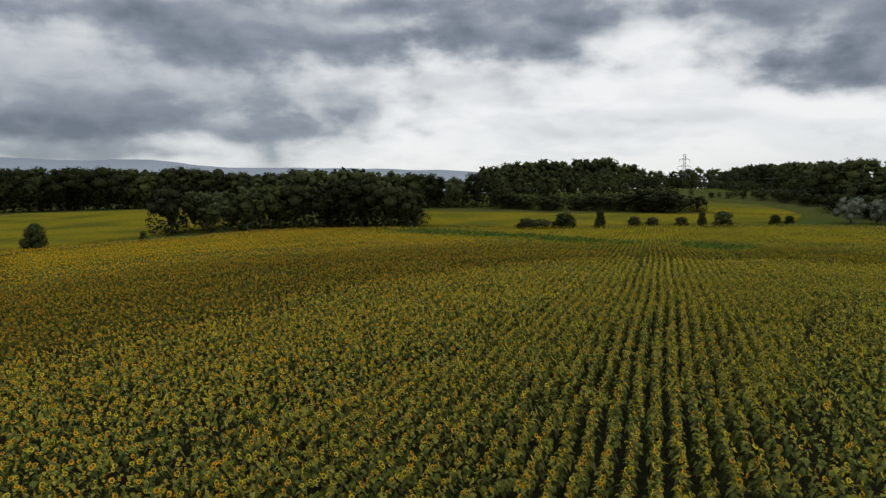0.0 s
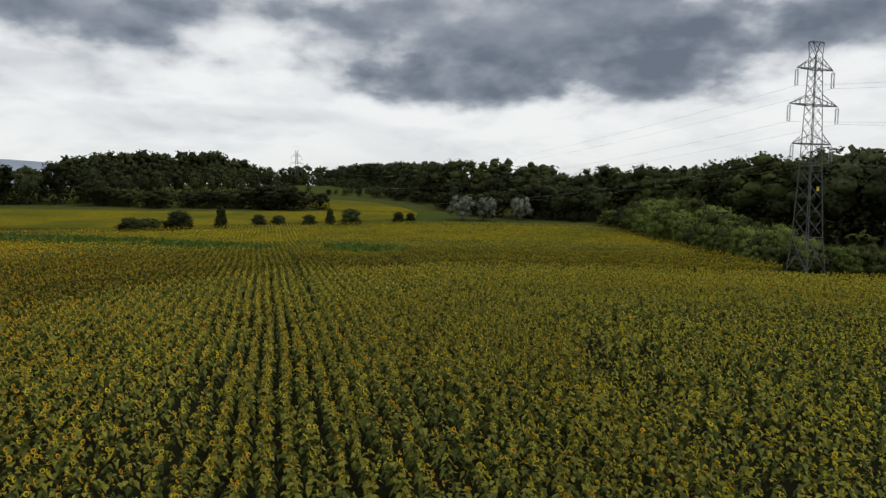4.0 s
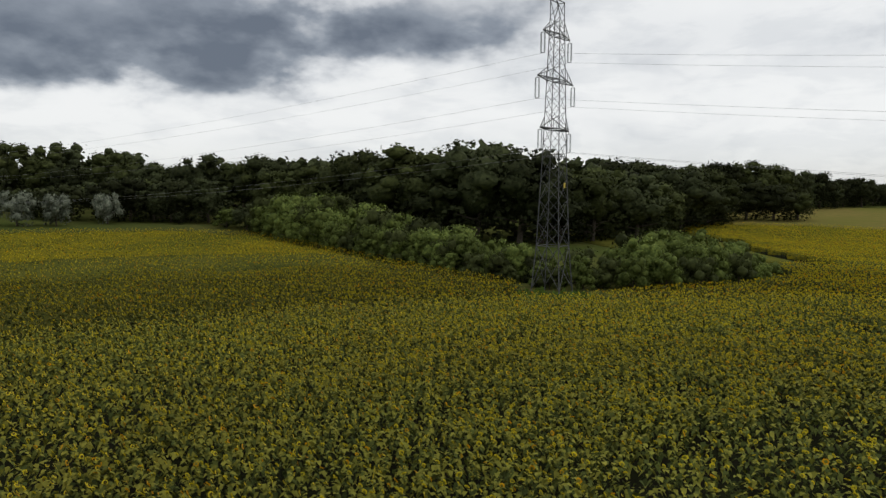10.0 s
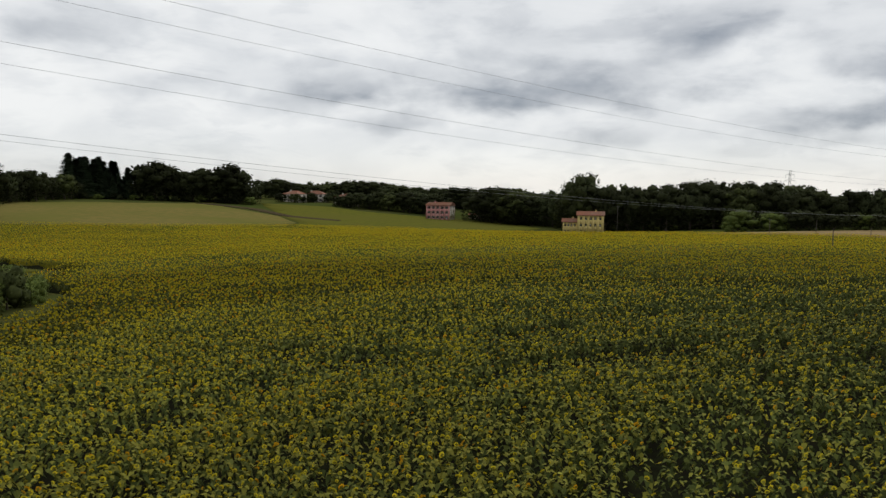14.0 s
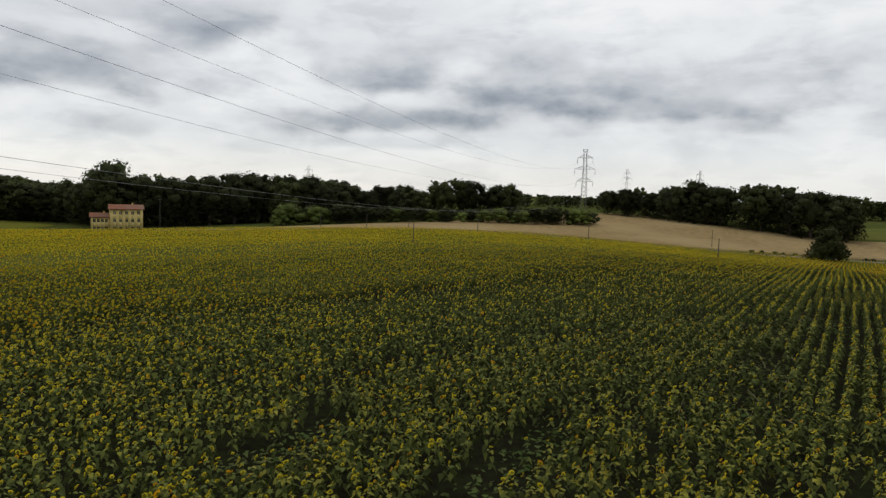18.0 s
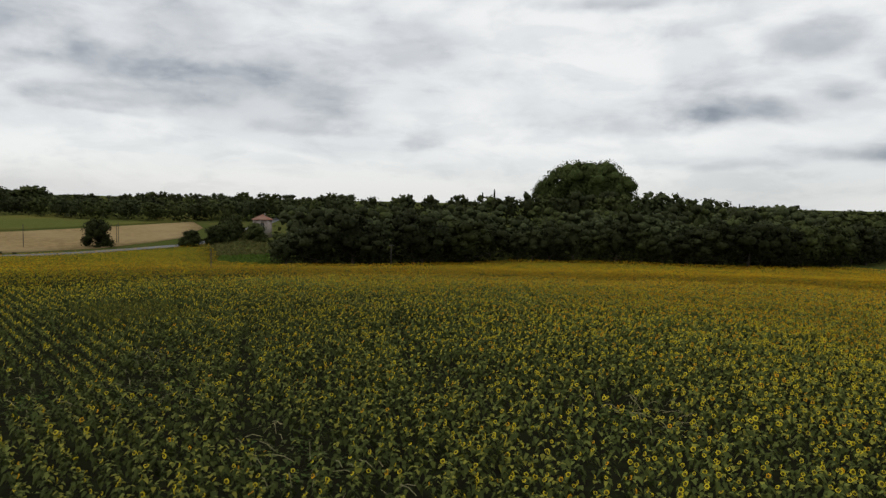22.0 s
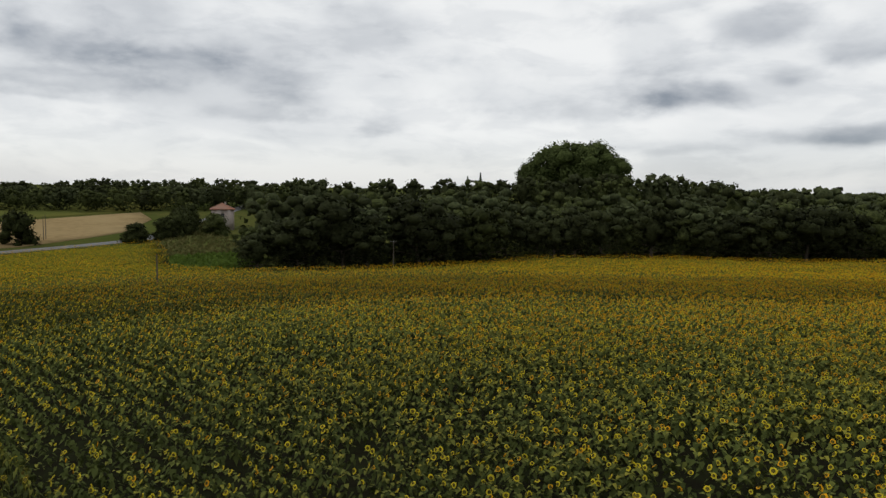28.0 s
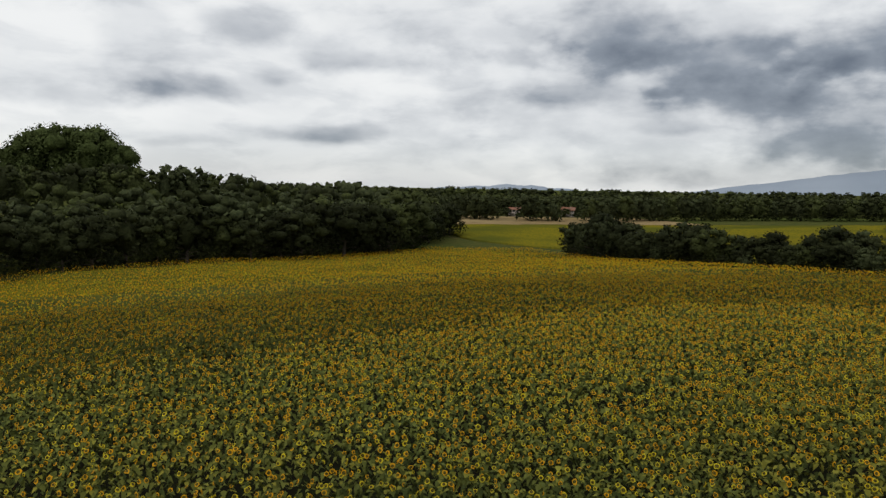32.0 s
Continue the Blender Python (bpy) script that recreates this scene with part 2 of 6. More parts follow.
def material(name, base, other=None, rough=0.8, scale=1.0, bump=0.0, bump_scale=8.0, big=None, big_scale=0.03, spread=0.0, metal=0.0, trans=0.0, coords="Object", spec=0.25):
    """A surface of two mixed tones (grain), larger stains (big), relief, and a shift of value from piece to piece (spread)."""
    m = bpy.data.materials.new(name)
    m.use_nodes = True
    nt = m.node_tree
    b = nt.nodes["Principled BSDF"]
    b.inputs["Roughness"].default_value, b.inputs["Metallic"].default_value = rough, metal
    b.inputs["Specular IOR Level"].default_value = spec
    tc = nt.nodes.new("ShaderNodeTexCoord")
    vec = tc.outputs[coords]
    if coords == "World":
        vec = tc.outputs["Object"]

    def noise_(s, d):
        n = nt.nodes.new("ShaderNodeTexNoise")
        n.inputs["Scale"].default_value, n.inputs["Detail"].default_value = s, d
        nt.links.new(vec, n.inputs["Vector"])
        return n.outputs["Fac"]

    def mixed(fac, a, c, lo=0.4, hi=0.6):
        r = nt.nodes.new("ShaderNodeMapRange")
        r.inputs["From Min"].default_value, r.inputs["From Max"].default_value = lo, hi
        nt.links.new(fac, r.inputs["Value"])
        x = nt.nodes.new("ShaderNodeMix")
        x.data_type = "RGBA"
        nt.links.new(r.outputs[0], x.inputs["Factor"])
        for k, v in (("A", a), ("B", c)):
            if isinstance(v, tuple):
                x.inputs[k].default_value = (*v, 1)
            else:
                nt.links.new(v, x.inputs[k])
        return x.outputs["Result"]

    col = mixed(noise_(scale, 6), base, other or tuple(v * 0.7 for v in base))
    if big:
        col = mixed(noise_(big_scale, 4), col, big, 0.45, 0.65)
    if spread:
        g = nt.nodes.new("ShaderNodeNewGeometry")
        o = nt.nodes.new("ShaderNodeObjectInfo")
        ad = nt.nodes.new("ShaderNodeMath")
        ad.operation = "MULTIPLY_ADD"
        nt.links.new(o.outputs["Random"], ad.inputs[0])
        ad.inputs[1].default_value = 1.8
        nt.links.new(g.outputs["Random Per Island"], ad.inputs[2])
        r = nt.nodes.new("ShaderNodeMapRange")
        r.inputs["From Max"].default_value = 2.8
        r.inputs["To Min"].default_value, r.inputs["To Max"].default_value = 1 - spread, 1 + spread
        nt.links.new(ad.outputs[0], r.inputs["Value"])
        hs = nt.nodes.new("ShaderNodeHueSaturation")
        nt.links.new(r.outputs[0], hs.inputs["Value"])
        nt.links.new(col, hs.inputs["Color"])
        col = hs.outputs[0]
    nt.links.new(col, b.inputs["Base Color"])
    if bump:
        bm = nt.nodes.new("ShaderNodeBump")
        bm.inputs["Strength"].default_value = bump
        nt.links.new(noise_(bump_scale, 5), bm.inputs["Height"])
        nt.links.new(bm.outputs[0], b.inputs["Normal"])
    if trans:
        t = nt.nodes.new("ShaderNodeBsdfTranslucent")
        nt.links.new(col, t.inputs["Color"])
        x = nt.nodes.new("ShaderNodeMixShader")
        x.inputs[0].default_value = trans
        nt.links.new(b.outputs[0], x.inputs[1])
        nt.links.new(t.outputs[0], x.inputs[2])
        nt.links.new(x.outputs[0], nt.nodes["Material Output"].inputs["Surface"])
    return m


M = {
    "ground": material("meadow_ground", (0.06, 0.07, 0.02), (0.085, 0.085, 0.025), 0.95, 0.35, 0.5, 2.0, (0.055, 0.072, 0.018), 0.012, spec=0.0),
    # darker than the soil's own brown: the crop's shade is in the colour
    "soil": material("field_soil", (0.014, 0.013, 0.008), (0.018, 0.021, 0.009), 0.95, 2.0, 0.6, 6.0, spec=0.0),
    "canopy": material("sunflower_canopy", (0.120, 0.112, 0.014), (0.195, 0.158, 0.012), 0.9, 0.9, 1.0, 1.6, (0.085, 0.09, 0.014), 0.03, spec=0.0),
    # sheet for the lower leaves, their shade worked into the green
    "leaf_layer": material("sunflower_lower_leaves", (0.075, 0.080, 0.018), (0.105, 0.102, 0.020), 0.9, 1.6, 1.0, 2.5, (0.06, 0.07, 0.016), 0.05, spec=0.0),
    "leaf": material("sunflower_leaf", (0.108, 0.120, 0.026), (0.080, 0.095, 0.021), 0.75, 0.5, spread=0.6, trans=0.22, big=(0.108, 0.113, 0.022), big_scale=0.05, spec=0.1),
    # brighter copy of the leaf: for ripe crop and for tufts painted as lit
    "leaf_ripe_lit": material("sunflower_leaf_ripe_lit", (0.205, 0.195, 0.030), (0.158, 0.158, 0.024), 0.75, 0.5, spread=0.6, trans=0.25, big=(0.18, 0.164, 0.023), big_scale=0.05, spec=0.1),
    # darker copy of the leaf, with shade put into its colour
    "leaf_shaded": material("sunflower_shaded_leaf", (0.060, 0.073, 0.019), (0.042, 0.052, 0.014), 0.8, 0.5, spread=0.55, trans=0.15, spec=0.06),
    "petal": material("sunflower_petal", (0.64, 0.50, 0.022), (0.53, 0.44, 0.025), 0.7, 3.0, spread=0.4, trans=0.45, spec=0.08),
    "petal_gold": material("ripe_sunflower_petal", (0.72, 0.36, 0.010), (0.62, 0.33, 0.012), 0.7, 3.0, spread=0.35, trans=0.4, spec=0.08),
    "disc": material("sunflower_disc", (0.095, 0.075, 0.014), (0.06, 0.052, 0.012), 0.9, 9.0, spread=0.5, spec=0.05),
    "straw": material("dry_stalk", (0.24, 0.21, 0.10), (0.17, 0.16, 0.08), 0.85, 3.0, spread=0.3, spec=0.1),
    "weed": material("weed_leaf", (0.060, 0.095, 0.022), (0.08, 0.09, 0.03), 0.85, 0.6, spread=0.5, trans=0.15, spec=0.05),
    "lush_leaf": material("green_weed_leaf", (0.102, 0.150, 0.026), (0.072, 0.110, 0.021), 0.8, 0.8, spread=0.5, trans=0.25, spec=0.05),
    "dry_leaf": material("dry_grass_blade", (0.13, 0.115, 0.042), (0.085, 0.095, 0.03), 0.9, 0.8, spread=0.4, trans=0.2, spec=0.05),
    "dry_grass": material("dry_grass", (0.12, 0.105, 0.04), (0.085, 0.10, 0.03), 0.95, 0.5, 0.6, 2.0, (0.10, 0.12, 0.03), 0.05, spec=0.0),
    "wheat": material("ripe_wheat", (0.27, 0.195, 0.095), (0.21, 0.15, 0.072), 0.95, 0.4, 0.5, 3.0, (0.30, 0.225, 0.115), 0.02, spec=0.0),
    "mown": material("mown_field", (0.185, 0.150, 0.048), (0.15, 0.135, 0.040), 0.95, 0.3, 0.4, 2.0, (0.14, 0.135, 0.035), 0.02, spec=0.0),
    "green": material("green_crop", (0.100, 0.108, 0.029), (0.083, 0.095, 0.025), 0.95, 0.5, 0.6, 3.0, (0.12, 0.115, 0.03), 0.02, spec=0.0),
    "lush": material("lush_weeds", (0.088, 0.128, 0.022), (0.062, 0.092, 0.018), 0.9, 1.5, 0.9, 3.0, spec=0.0),
    "olive": material("olive_crop", (0.125, 0.122, 0.021), (0.1, 0.105, 0.02), 0.95, 0.3, 0.6, 2.0, (0.115, 0.11, 0.024), 0.015, spec=0.0),
    "road": material("asphalt_road", (0.16, 0.16, 0.16), (0.13, 0.13, 0.13), 0.9, 1.5, 0.3, 20.0),
    "foliage": material("oak_foliage", (0.036, 0.041, 0.016), (0.021, 0.025, 0.010), 0.85, 1.3, 1.0, 2.2, spread=0.62, trans=0.12, spec=0.05),
    "foliage_b": material("acacia_foliage", (0.060, 0.070, 0.022), (0.033, 0.040, 0.014), 0.85, 1.3, 1.0, 2.2, spread=0.62, trans=0.12, spec=0.05),
    "foliage_c": material("poplar_foliage", (0.058, 0.067, 0.028), (0.030, 0.037, 0.016), 0.85, 1.3, 1.0, 2.2, spread=0.62, trans=0.12, spec=0.05),
    "great_foliage": material("plane_tree_foliage", (0.066, 0.084, 0.026), (0.034, 0.045, 0.014), 0.85, 1.3, 1.0, 2.2, spread=0.45, trans=0.12, spec=0.05),
    "willow": material("silver_willow_foliage", (0.19, 0.205, 0.15), (0.085, 0.10, 0.07), 0.8, 1.6, 1.0, 3.0, spread=0.35, trans=0.1, spec=0.08),
    "shrub": material("shrub_foliage", (0.140, 0.172, 0.040), (0.072, 0.098, 0.024), 0.8, 2.2, 1.0, 3.0, spread=0.55, trans=0.15, spec=0.06),
    "conifer": material("conifer_foliage", (0.034, 0.050, 0.024), (0.017, 0.028, 0.012), 0.8, 1.2, 1.0, 2.0, spread=0.4, spec=0.08),
    "bark": material("bark", (0.085, 0.068, 0.05), (0.055, 0.045, 0.034), 0.95, 3.0, 0.8, 12.0),
    "steel": material("galvanised_steel", (0.12, 0.122, 0.12), (0.085, 0.088, 0.09), 0.6, 2.0, metal=0.3),
    "wire": material("conductor_wire", (0.30, 0.305, 0.31), (0.26, 0.26, 0.265), 0.6, 2.0, metal=0.3),
    "porcelain": material("grey_glass_insulator", (0.34, 0.36, 0.36), (0.28, 0.30, 0.30), 0.3, 4.0),
    "yellow_sign": material("yellow_enamel", (0.62, 0.47, 0.05), (0.5, 0.38, 0.05), 0.5, 6.0),
    "wood_pole": material("weathered_pole_wood", (0.10, 0.085, 0.068), (0.07, 0.06, 0.05), 0.9, 4.0, 0.5, 20.0),
    "yellow_wall": material("yellow_render", (0.62, 0.48, 0.18), (0.56, 0.43, 0.16), 0.9, 0.8, 0.2, 10.0, (0.52, 0.40, 0.15), 0.3),
    "pink_wall": material("pink_render", (0.52, 0.23, 0.22), (0.46, 0.20, 0.19), 0.9, 0.8, 0.2, 10.0, (0.55, 0.30, 0.28), 0.2),
    "cream_wall": material("cream_render", (0.60, 0.55, 0.47), (0.52, 0.47, 0.40), 0.9, 0.8, 0.2, 10.0, (0.45, 0.40, 0.34), 0.3),
    "grey_wall": material("stained_old_render", (0.36, 0.30, 0.26), (0.26, 0.21, 0.18), 0.95, 0.7, 0.4, 8.0, (0.42, 0.37, 0.33), 0.3),
    "tiles": material("clay_roof_tiles", (0.30, 0.125, 0.075), (0.22, 0.10, 0.065), 0.9, 1.2, 0.6, 6.0, (0.24, 0.14, 0.10), 0.25, spread=0.25),
    "glass": material("dark_window_glass", (0.03, 0.035, 0.04), (0.02, 0.025, 0.03), 0.15, 1.0, spec=0.5),
    "shutter": material("grey_shutter", (0.20, 0.17, 0.15), (0.15, 0.13, 0.11), 0.8, 3.0),
    "white_trim": material("white_trim", (0.72, 0.70, 0.66), (0.62, 0.60, 0.56), 0.8, 3.0),
    "dirt": material("dry_dirt", (0.085, 0.065, 0.035), (0.06, 0.05, 0.028), 0.95, 0.6, 0.6, 3.0, spec=0.0),
    # distance haze is mixed into the hills' surface colour
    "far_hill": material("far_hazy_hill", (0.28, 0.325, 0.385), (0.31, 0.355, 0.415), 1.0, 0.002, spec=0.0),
}

# ---- ground ----
# the lie of the land: a level and broad swells (x, y, reach, rise)
LEVEL = 6.154
SWELLS = [
    (60, 10, 80, 0.42), (-60, -85, 60, -0.01), (-120, -55, 60, -3.25), (-10, -180, 90, -11.61),
    (90, -180, 100, 3.65), (-170, 60, 100, -8.36), (90, 150, 80, -0.63), (60, 260, 110, -5.09),
    (200, 600, 220, 11.98), (300, -180, 130, -14.07), (400, 20, 200, 3.19), (-390, -150, 170, 9.80),
    (0, -450, 230, -0.51), (-250, 350, 230, -0.66), (-500, 0, 300, -16.43), (230, 100, 110, -8.47),
    (150, -60, 90, 0.16), (-80, 90, 80, 3.24), (30, 60, 60, -0.22), (-150, -200, 90, -2.20),
]


def gz(x, y):
    z = LEVEL
    for a, b, s, h in SWELLS:
        z = z + h * np.exp(-((x - a) ** 2 + (y - b) ** 2) / (2 * s * s))
    return z


def gzf(x, y):
    return float(gz(float(x), float(y)))


def mesh_from(name, co, faces, mats, index=None, smooth=False):
    """A mesh from arrays: co (n, 3); faces: list of (m, k) arrays of vertex numbers; index: list of material numbers."""
    me = bpy.data.meshes.new(name)
    me.vertices.add(len(co))
    me.vertices.foreach_set("co", np.ascontiguousarray(co, np.float32).ravel())
    loops = np.concatenate([f.ravel() for f in faces]).astype(np.int32)
    sizes = np.concatenate([np.full(len(f), f.shape[1], np.int32) for f in faces])
    starts = np.concatenate([[0], np.cumsum(sizes)[:-1]]).astype(np.int32)
    me.loops.add(len(loops))
    me.loops.foreach_set("vertex_index", loops)
    me.polygons.add(len(sizes))
    me.polygons.foreach_set("loop_start", starts)
    for m in mats:
        me.materials.append(m)
    if index is not None:
        me.polygons.foreach_set("material_index", np.concatenate(index).astype(np.int32))
    if smooth:
        me.polygons.foreach_set("use_smooth", np.ones(len(sizes), bool))
    me.update(calc_edges=True)
    return me


def make_ground():
    # one sheet, fine near the field and coarser out to the horizon
    near = np.arange(-460, 661, 10.0)
    out = np.array([520, 640, 800, 1000, 1300, 1700, 2200, 2900, 3800, 4800.0])
    xs = np.concatenate([-out[::-1], near[(near > -500) & (near < 500)], out])
    ys = np.concatenate([-out[::-1], near, out[out > 680]])
    X, Y = np.meshgrid(xs, ys)
    Z = gz(X, Y)
    n, m = X.shape
    i = np.arange(n * m).reshape(n, m)
    f = np.stack([i[:-1, :-1], i[:-1, 1:], i[1:, 1:], i[1:, :-1]], -1).reshape(-1, 4)
    me = mesh_from("ground", np.stack([X, Y, Z], -1).reshape(-1, 3), [f], [M["ground"]], smooth=True)
    tagged(new("ground", me), "rolling green farmland that reaches the horizon", "ground", kind="structure")


make_ground()


def inside(poly, X, Y):
    """Which points lie in a polygon."""
    r = np.zeros(np.shape(X), bool)
    for (x0, y0), (x1, y1) in zip(poly, poly[1:] + poly[:1]):
        if y0 == y1:
            continue
        c = ((y0 > Y) != (y1 > Y)) & (X < (x1 - x0) * (Y - y0) / (y1 - y0) + x0)
        r ^= c
    return r


def with_skirt(co, f):
    """A sheet and a wall down to the ground along its rim."""
    k = f.shape[1]
    e = np.concatenate([np.stack([f[:, i], f[:, (i + 1) % k]], -1) for i in range(k)])
    key = np.sort(e, 1)
    _, inv, cnt = np.unique(key, axis=0, return_inverse=True, return_counts=True)
    rim = e[cnt[inv.ravel()] == 1]
    low = co[rim.ravel()].copy()
    low[:, 2] = gz(low[:, 0], low[:, 1]) - 0.1
    n = len(co)
    j = n + np.arange(len(rim) * 2).reshape(-1, 2)
    return np.concatenate([co, low]), np.stack([rim[:, 0], j[:, 0], j[:, 1], rim[:, 1]], -1)


def patch(name, poly, mat, label, lift=0.06, step=12.0, category="field", rough=0.0):
    """A piece of land draped on the ground inside a polygon."""
    from mathutils.geometry import delaunay_2d_cdt
    edge = []
    for (x0, y0), (x1, y1) in zip(poly, poly[1:] + poly[:1]):
        k = max(1, int(math.hypot(x1 - x0, y1 - y0) / step))
        for j in range(k):
            w = 1.2 * noise.noise(Vector((x0 + j * 3.1, y0, 0.3)))
            edge.append(Vector((x0 + (x1 - x0) * j / k + w, y0 + (y1 - y0) * j / k + w)))
    xs, ys = [p[0] for p in poly], [p[1] for p in poly]
    X, Y = np.meshgrid(np.arange(min(xs), max(xs), step), np.arange(min(ys), max(ys), step))
    k = inside(poly, X, Y)
    pts = edge + [Vector((float(a), float(b))) for a, b in zip(X[k], Y[k])]
    n = len(edge)
    v, _, f, *_ = delaunay_2d_cdt(pts, [], [list(range(n))], 1, 1e-4)
    co = np.array([(p.x, p.y) for p in v])
    z = gz(co[:, 0], co[:, 1]) + lift
    if rough:
        z = z + rough * np.array([noise.noise(Vector((a * 0.35, b * 0.35, 2))) for a, b in co])
    tri = np.array([list(t) for t in f if len(t) == 3])
    co, wall = with_skirt(np.column_stack([co, z]), tri)
    me = mesh_from(name, co, [tri, wall], [mat], smooth=True)
    return tagged(new(name, me), label, category, kind="structure")


# ---- land ----
FIELD_NORTH = [(-105, 166), (-94, 178), (-82, 190), (-66, 215), (-50, 236), (-14, 240), (22, 236), (55, 240), (82, 243), (110, 240), (128, 230), (150, 214), (160, 208), (167, 183), (152, 156), (138, 133), (122, 112), (111, 98), (101, 92), (100, 86), (110, 80), (121, 70), (141, 62), (160, 66), (180, 56), (215, 70), (239, 76), (262, 92), (296, 90), (306, 52), (296, 4)]
FIELD_SOUTH = [(298, -40), (290, -86), (262, -112), (215, -120), (170, -128), (146, -142), (97, -160), (60, -167), (37, -173), (4, -186), (-30, -186), (-64, -184), (-92, -176), (-75, -150), (-53, -122), (-49, -98), (-74, -77), (-100, -70), (-123, -64), (-138, -48), (-149, -32), (-158, -8), (-177, 16), (-191, 27), (-190, 60), (-168, 64), (-131, 68), (-86, 78), (-62, 82), (-70, 110), (-90, 140)]
FIELD = FIELD_NORTH + FIELD_SOUTH
UPPER_N = [(-8, 262), (-9, 346), (55, 315), (109, 298), (140, 275), (128, 256), (100, 258), (60, 258), (20, 254)]
UPPER_NW = [(-118, 184), (-104, 200), (-84, 250), (-80, 300), (-60, 360), (-161, 414), (-244, 409), (-230, 300), (-160, 215)]
BACK_W = [(-200, 76), (-235, 50), (-265, 44), (-309, 58), (-319, 108), (-305, 183), (-267, 256), (-161, 164), (-100, 110), (-90, 90), (-140, 80)]
STRIP_W = [(-240, 46), (-265, 38), (-309, 50), (-326, 108), (-312, 190), (-400, 190), (-420, 110), (-400, 40), (-290, 30)]
WHEAT = [(200, -168), (150, -160), (97, -178), (37, -190), (4, -203), (-30, -204), (-64, -202), (-104, -210), (-135, -235), (-150, -262), (-80, -262), (-24, -262), (20, -300), (62, -345), (110, -330), (120, -250), (150, -215)]
GREEN_S = [(-30, -268), (-85, -268), (-160, -268), (-260, -330), (-140, -345), (-40, -310)]
MOWN_E = [(300, 88), (310, 52), (300, 4), (302, -40), (330, -62), (372, -74), (464, -69), (479, -108), (450, -45), (424, 40), (380, 90)]
OLIVE_E = [(300, -44), (332, -66), (380, -78), (478, -112), (456, -152), (425, -154), (400, -172), (362, -192), (325, -198), (300, -188), (277, -142), (264, -114), (293, -88)]
ROAD = [(230, -158), (150, -152), (97, -170), (37, -182), (4, -195), (-30, -195), (-64, -193), (-98, -190), (-125, -205), (-160, -225), (-240, -280)]

patch("wheat_field", WHEAT, M["wheat"], "ripe tan wheat field beside the road", 0.25)
patch("green_field", GREEN_S, M["green"], "green crop field beyond the wheat", 0.2)
patch("mown_field", MOWN_E, M["mown"], "pale mown field beyond the sunflowers", 0.15)
patch("crop_field", OLIVE_E, M["olive"], "olive green crop on a low rise", 0.2)
patch("yellow_field", UPPER_N, M["canopy"], "distant sunflower field in bloom", 0.6, 6.0, rough=0.25)
patch("yellow_field", UPPER_NW, M["canopy"], "distant sunflower field in bloom", 0.6, 6.0, rough=0.25)
patch("yellow_field", BACK_W, M["canopy"], "distant sunflower field behind a hedge", 0.6, 6.0, rough=0.25)
patch("stubble_field", STRIP_W, M["wheat"], "pale stubble strip behind the hedge", 0.2)
patch("crop_field", [(182, 60), (239, 78), (262, 94), (296, 92), (302, 108), (262, 130), (225, 118), (190, 90)], M["olive"], "yellow-green crop behind the thicket", 0.3)
patch("yellow_field", [(114, 302), (142, 280), (146, 300), (130, 331), (112, 326)], M["canopy"], "distant sunflower strip below the wood", 0.6, 6.0, rough=0.25)
patch("crop_field", [(111, 329), (130, 334), (147, 303), (149, 330), (134, 360), (103, 346)], M["olive"], "yellow-green crop strip below the wood", 0.3)
patch("weed_patch", [(63 + 9 * math.cos(a) * ux + 15 * math.sin(a) * 0.29, 160 + 9 * math.cos(a) * -0.29 + 15 * math.sin(a) * 0.956) for a, ux in [(k * 0.5236, 0.956) for k in range(12)]], M["lush"], "lush green patch of weeds in the crop", 1.0, 3.0, rough=0.5)
patch("grass_patch", [(-54, -122), (-57, -106), (-76, -116), (-88, -138), (-70, -144)], M["lush"], "bright green grass beside the wood", 0.5, 3.0, rough=0.5)
patch("dry_grass", [(-92, -178), (-71, -146), (-88, -138), (-112, -160), (-116, -184)], M["dry_grass"], "dry unmown grass beside the wood", 0.4, 4.0, rough=0.4)
patch("weed_strip", [(-24, 230), (-12, 236), (15, 212), (35, 192), (48, 168), (40, 162), (25, 180), (2, 204)], M["lush"], "lush green weed strip in a dip of the field", 1.0, 4.0, rough=0.5)
patch("dirt_strip", [(455, -62), (420, -78), (369, -77), (350, -96), (358, -101), (376, -84), (421, -86), (458, -70)], M["dirt"], "brown bare strip between two fields", 0.35, 4.0)
patch("field_soil", FIELD, M["soil"], "soil under the sunflowers, darkened as shade", 0.05)


def make_road():
    co, f = [], []
    pts = []
    for (x0, y0), (x1, y1) in zip(ROAD, ROAD[1:]):
        k = max(1, int(math.hypot(x1 - x0, y1 - y0) / 6))
        pts += [(x0 + (x1 - x0) * j / k, y0 + (y1 - y0) * j / k) for j in range(k)]
    for j, (x, y) in enumerate(pts):
        a, b = pts[max(0, j - 1)], pts[min(len(pts) - 1, j + 1)]
        d = Vector((b[0] - a[0], b[1] - a[1])).normalized()
        for s, h in ((-2.9, 0.02), (-2.3, 0.16), (2.3, 0.16), (2.9, 0.02)):
            px, py = x - d.y * s, y + d.x * s
            co.append((px, py, gzf(px, py) + h))
        if j:
            for k in range(3):
                q = 4 * (j - 1) + k
                f.append((q, q + 1, q + 5, q + 4))
    me = mesh_from("road", np.array(co), [np.array(f)], [M["road"]], smooth=True)
    tagged(new("road", me), "narrow grey asphalt country road", "road", kind="structure")


make_road()

# ---- sunflowers ----
ROW_AZ = radians(-17)          # the way the drilled rows run
ALONG = np.array([-math.sin(ROW_AZ), math.cos(ROW_AZ)])
ACROSS = np.array([ALONG[1], -ALONG[0]])
FACING = np.array([0.90, -0.43])  # the heads look this way
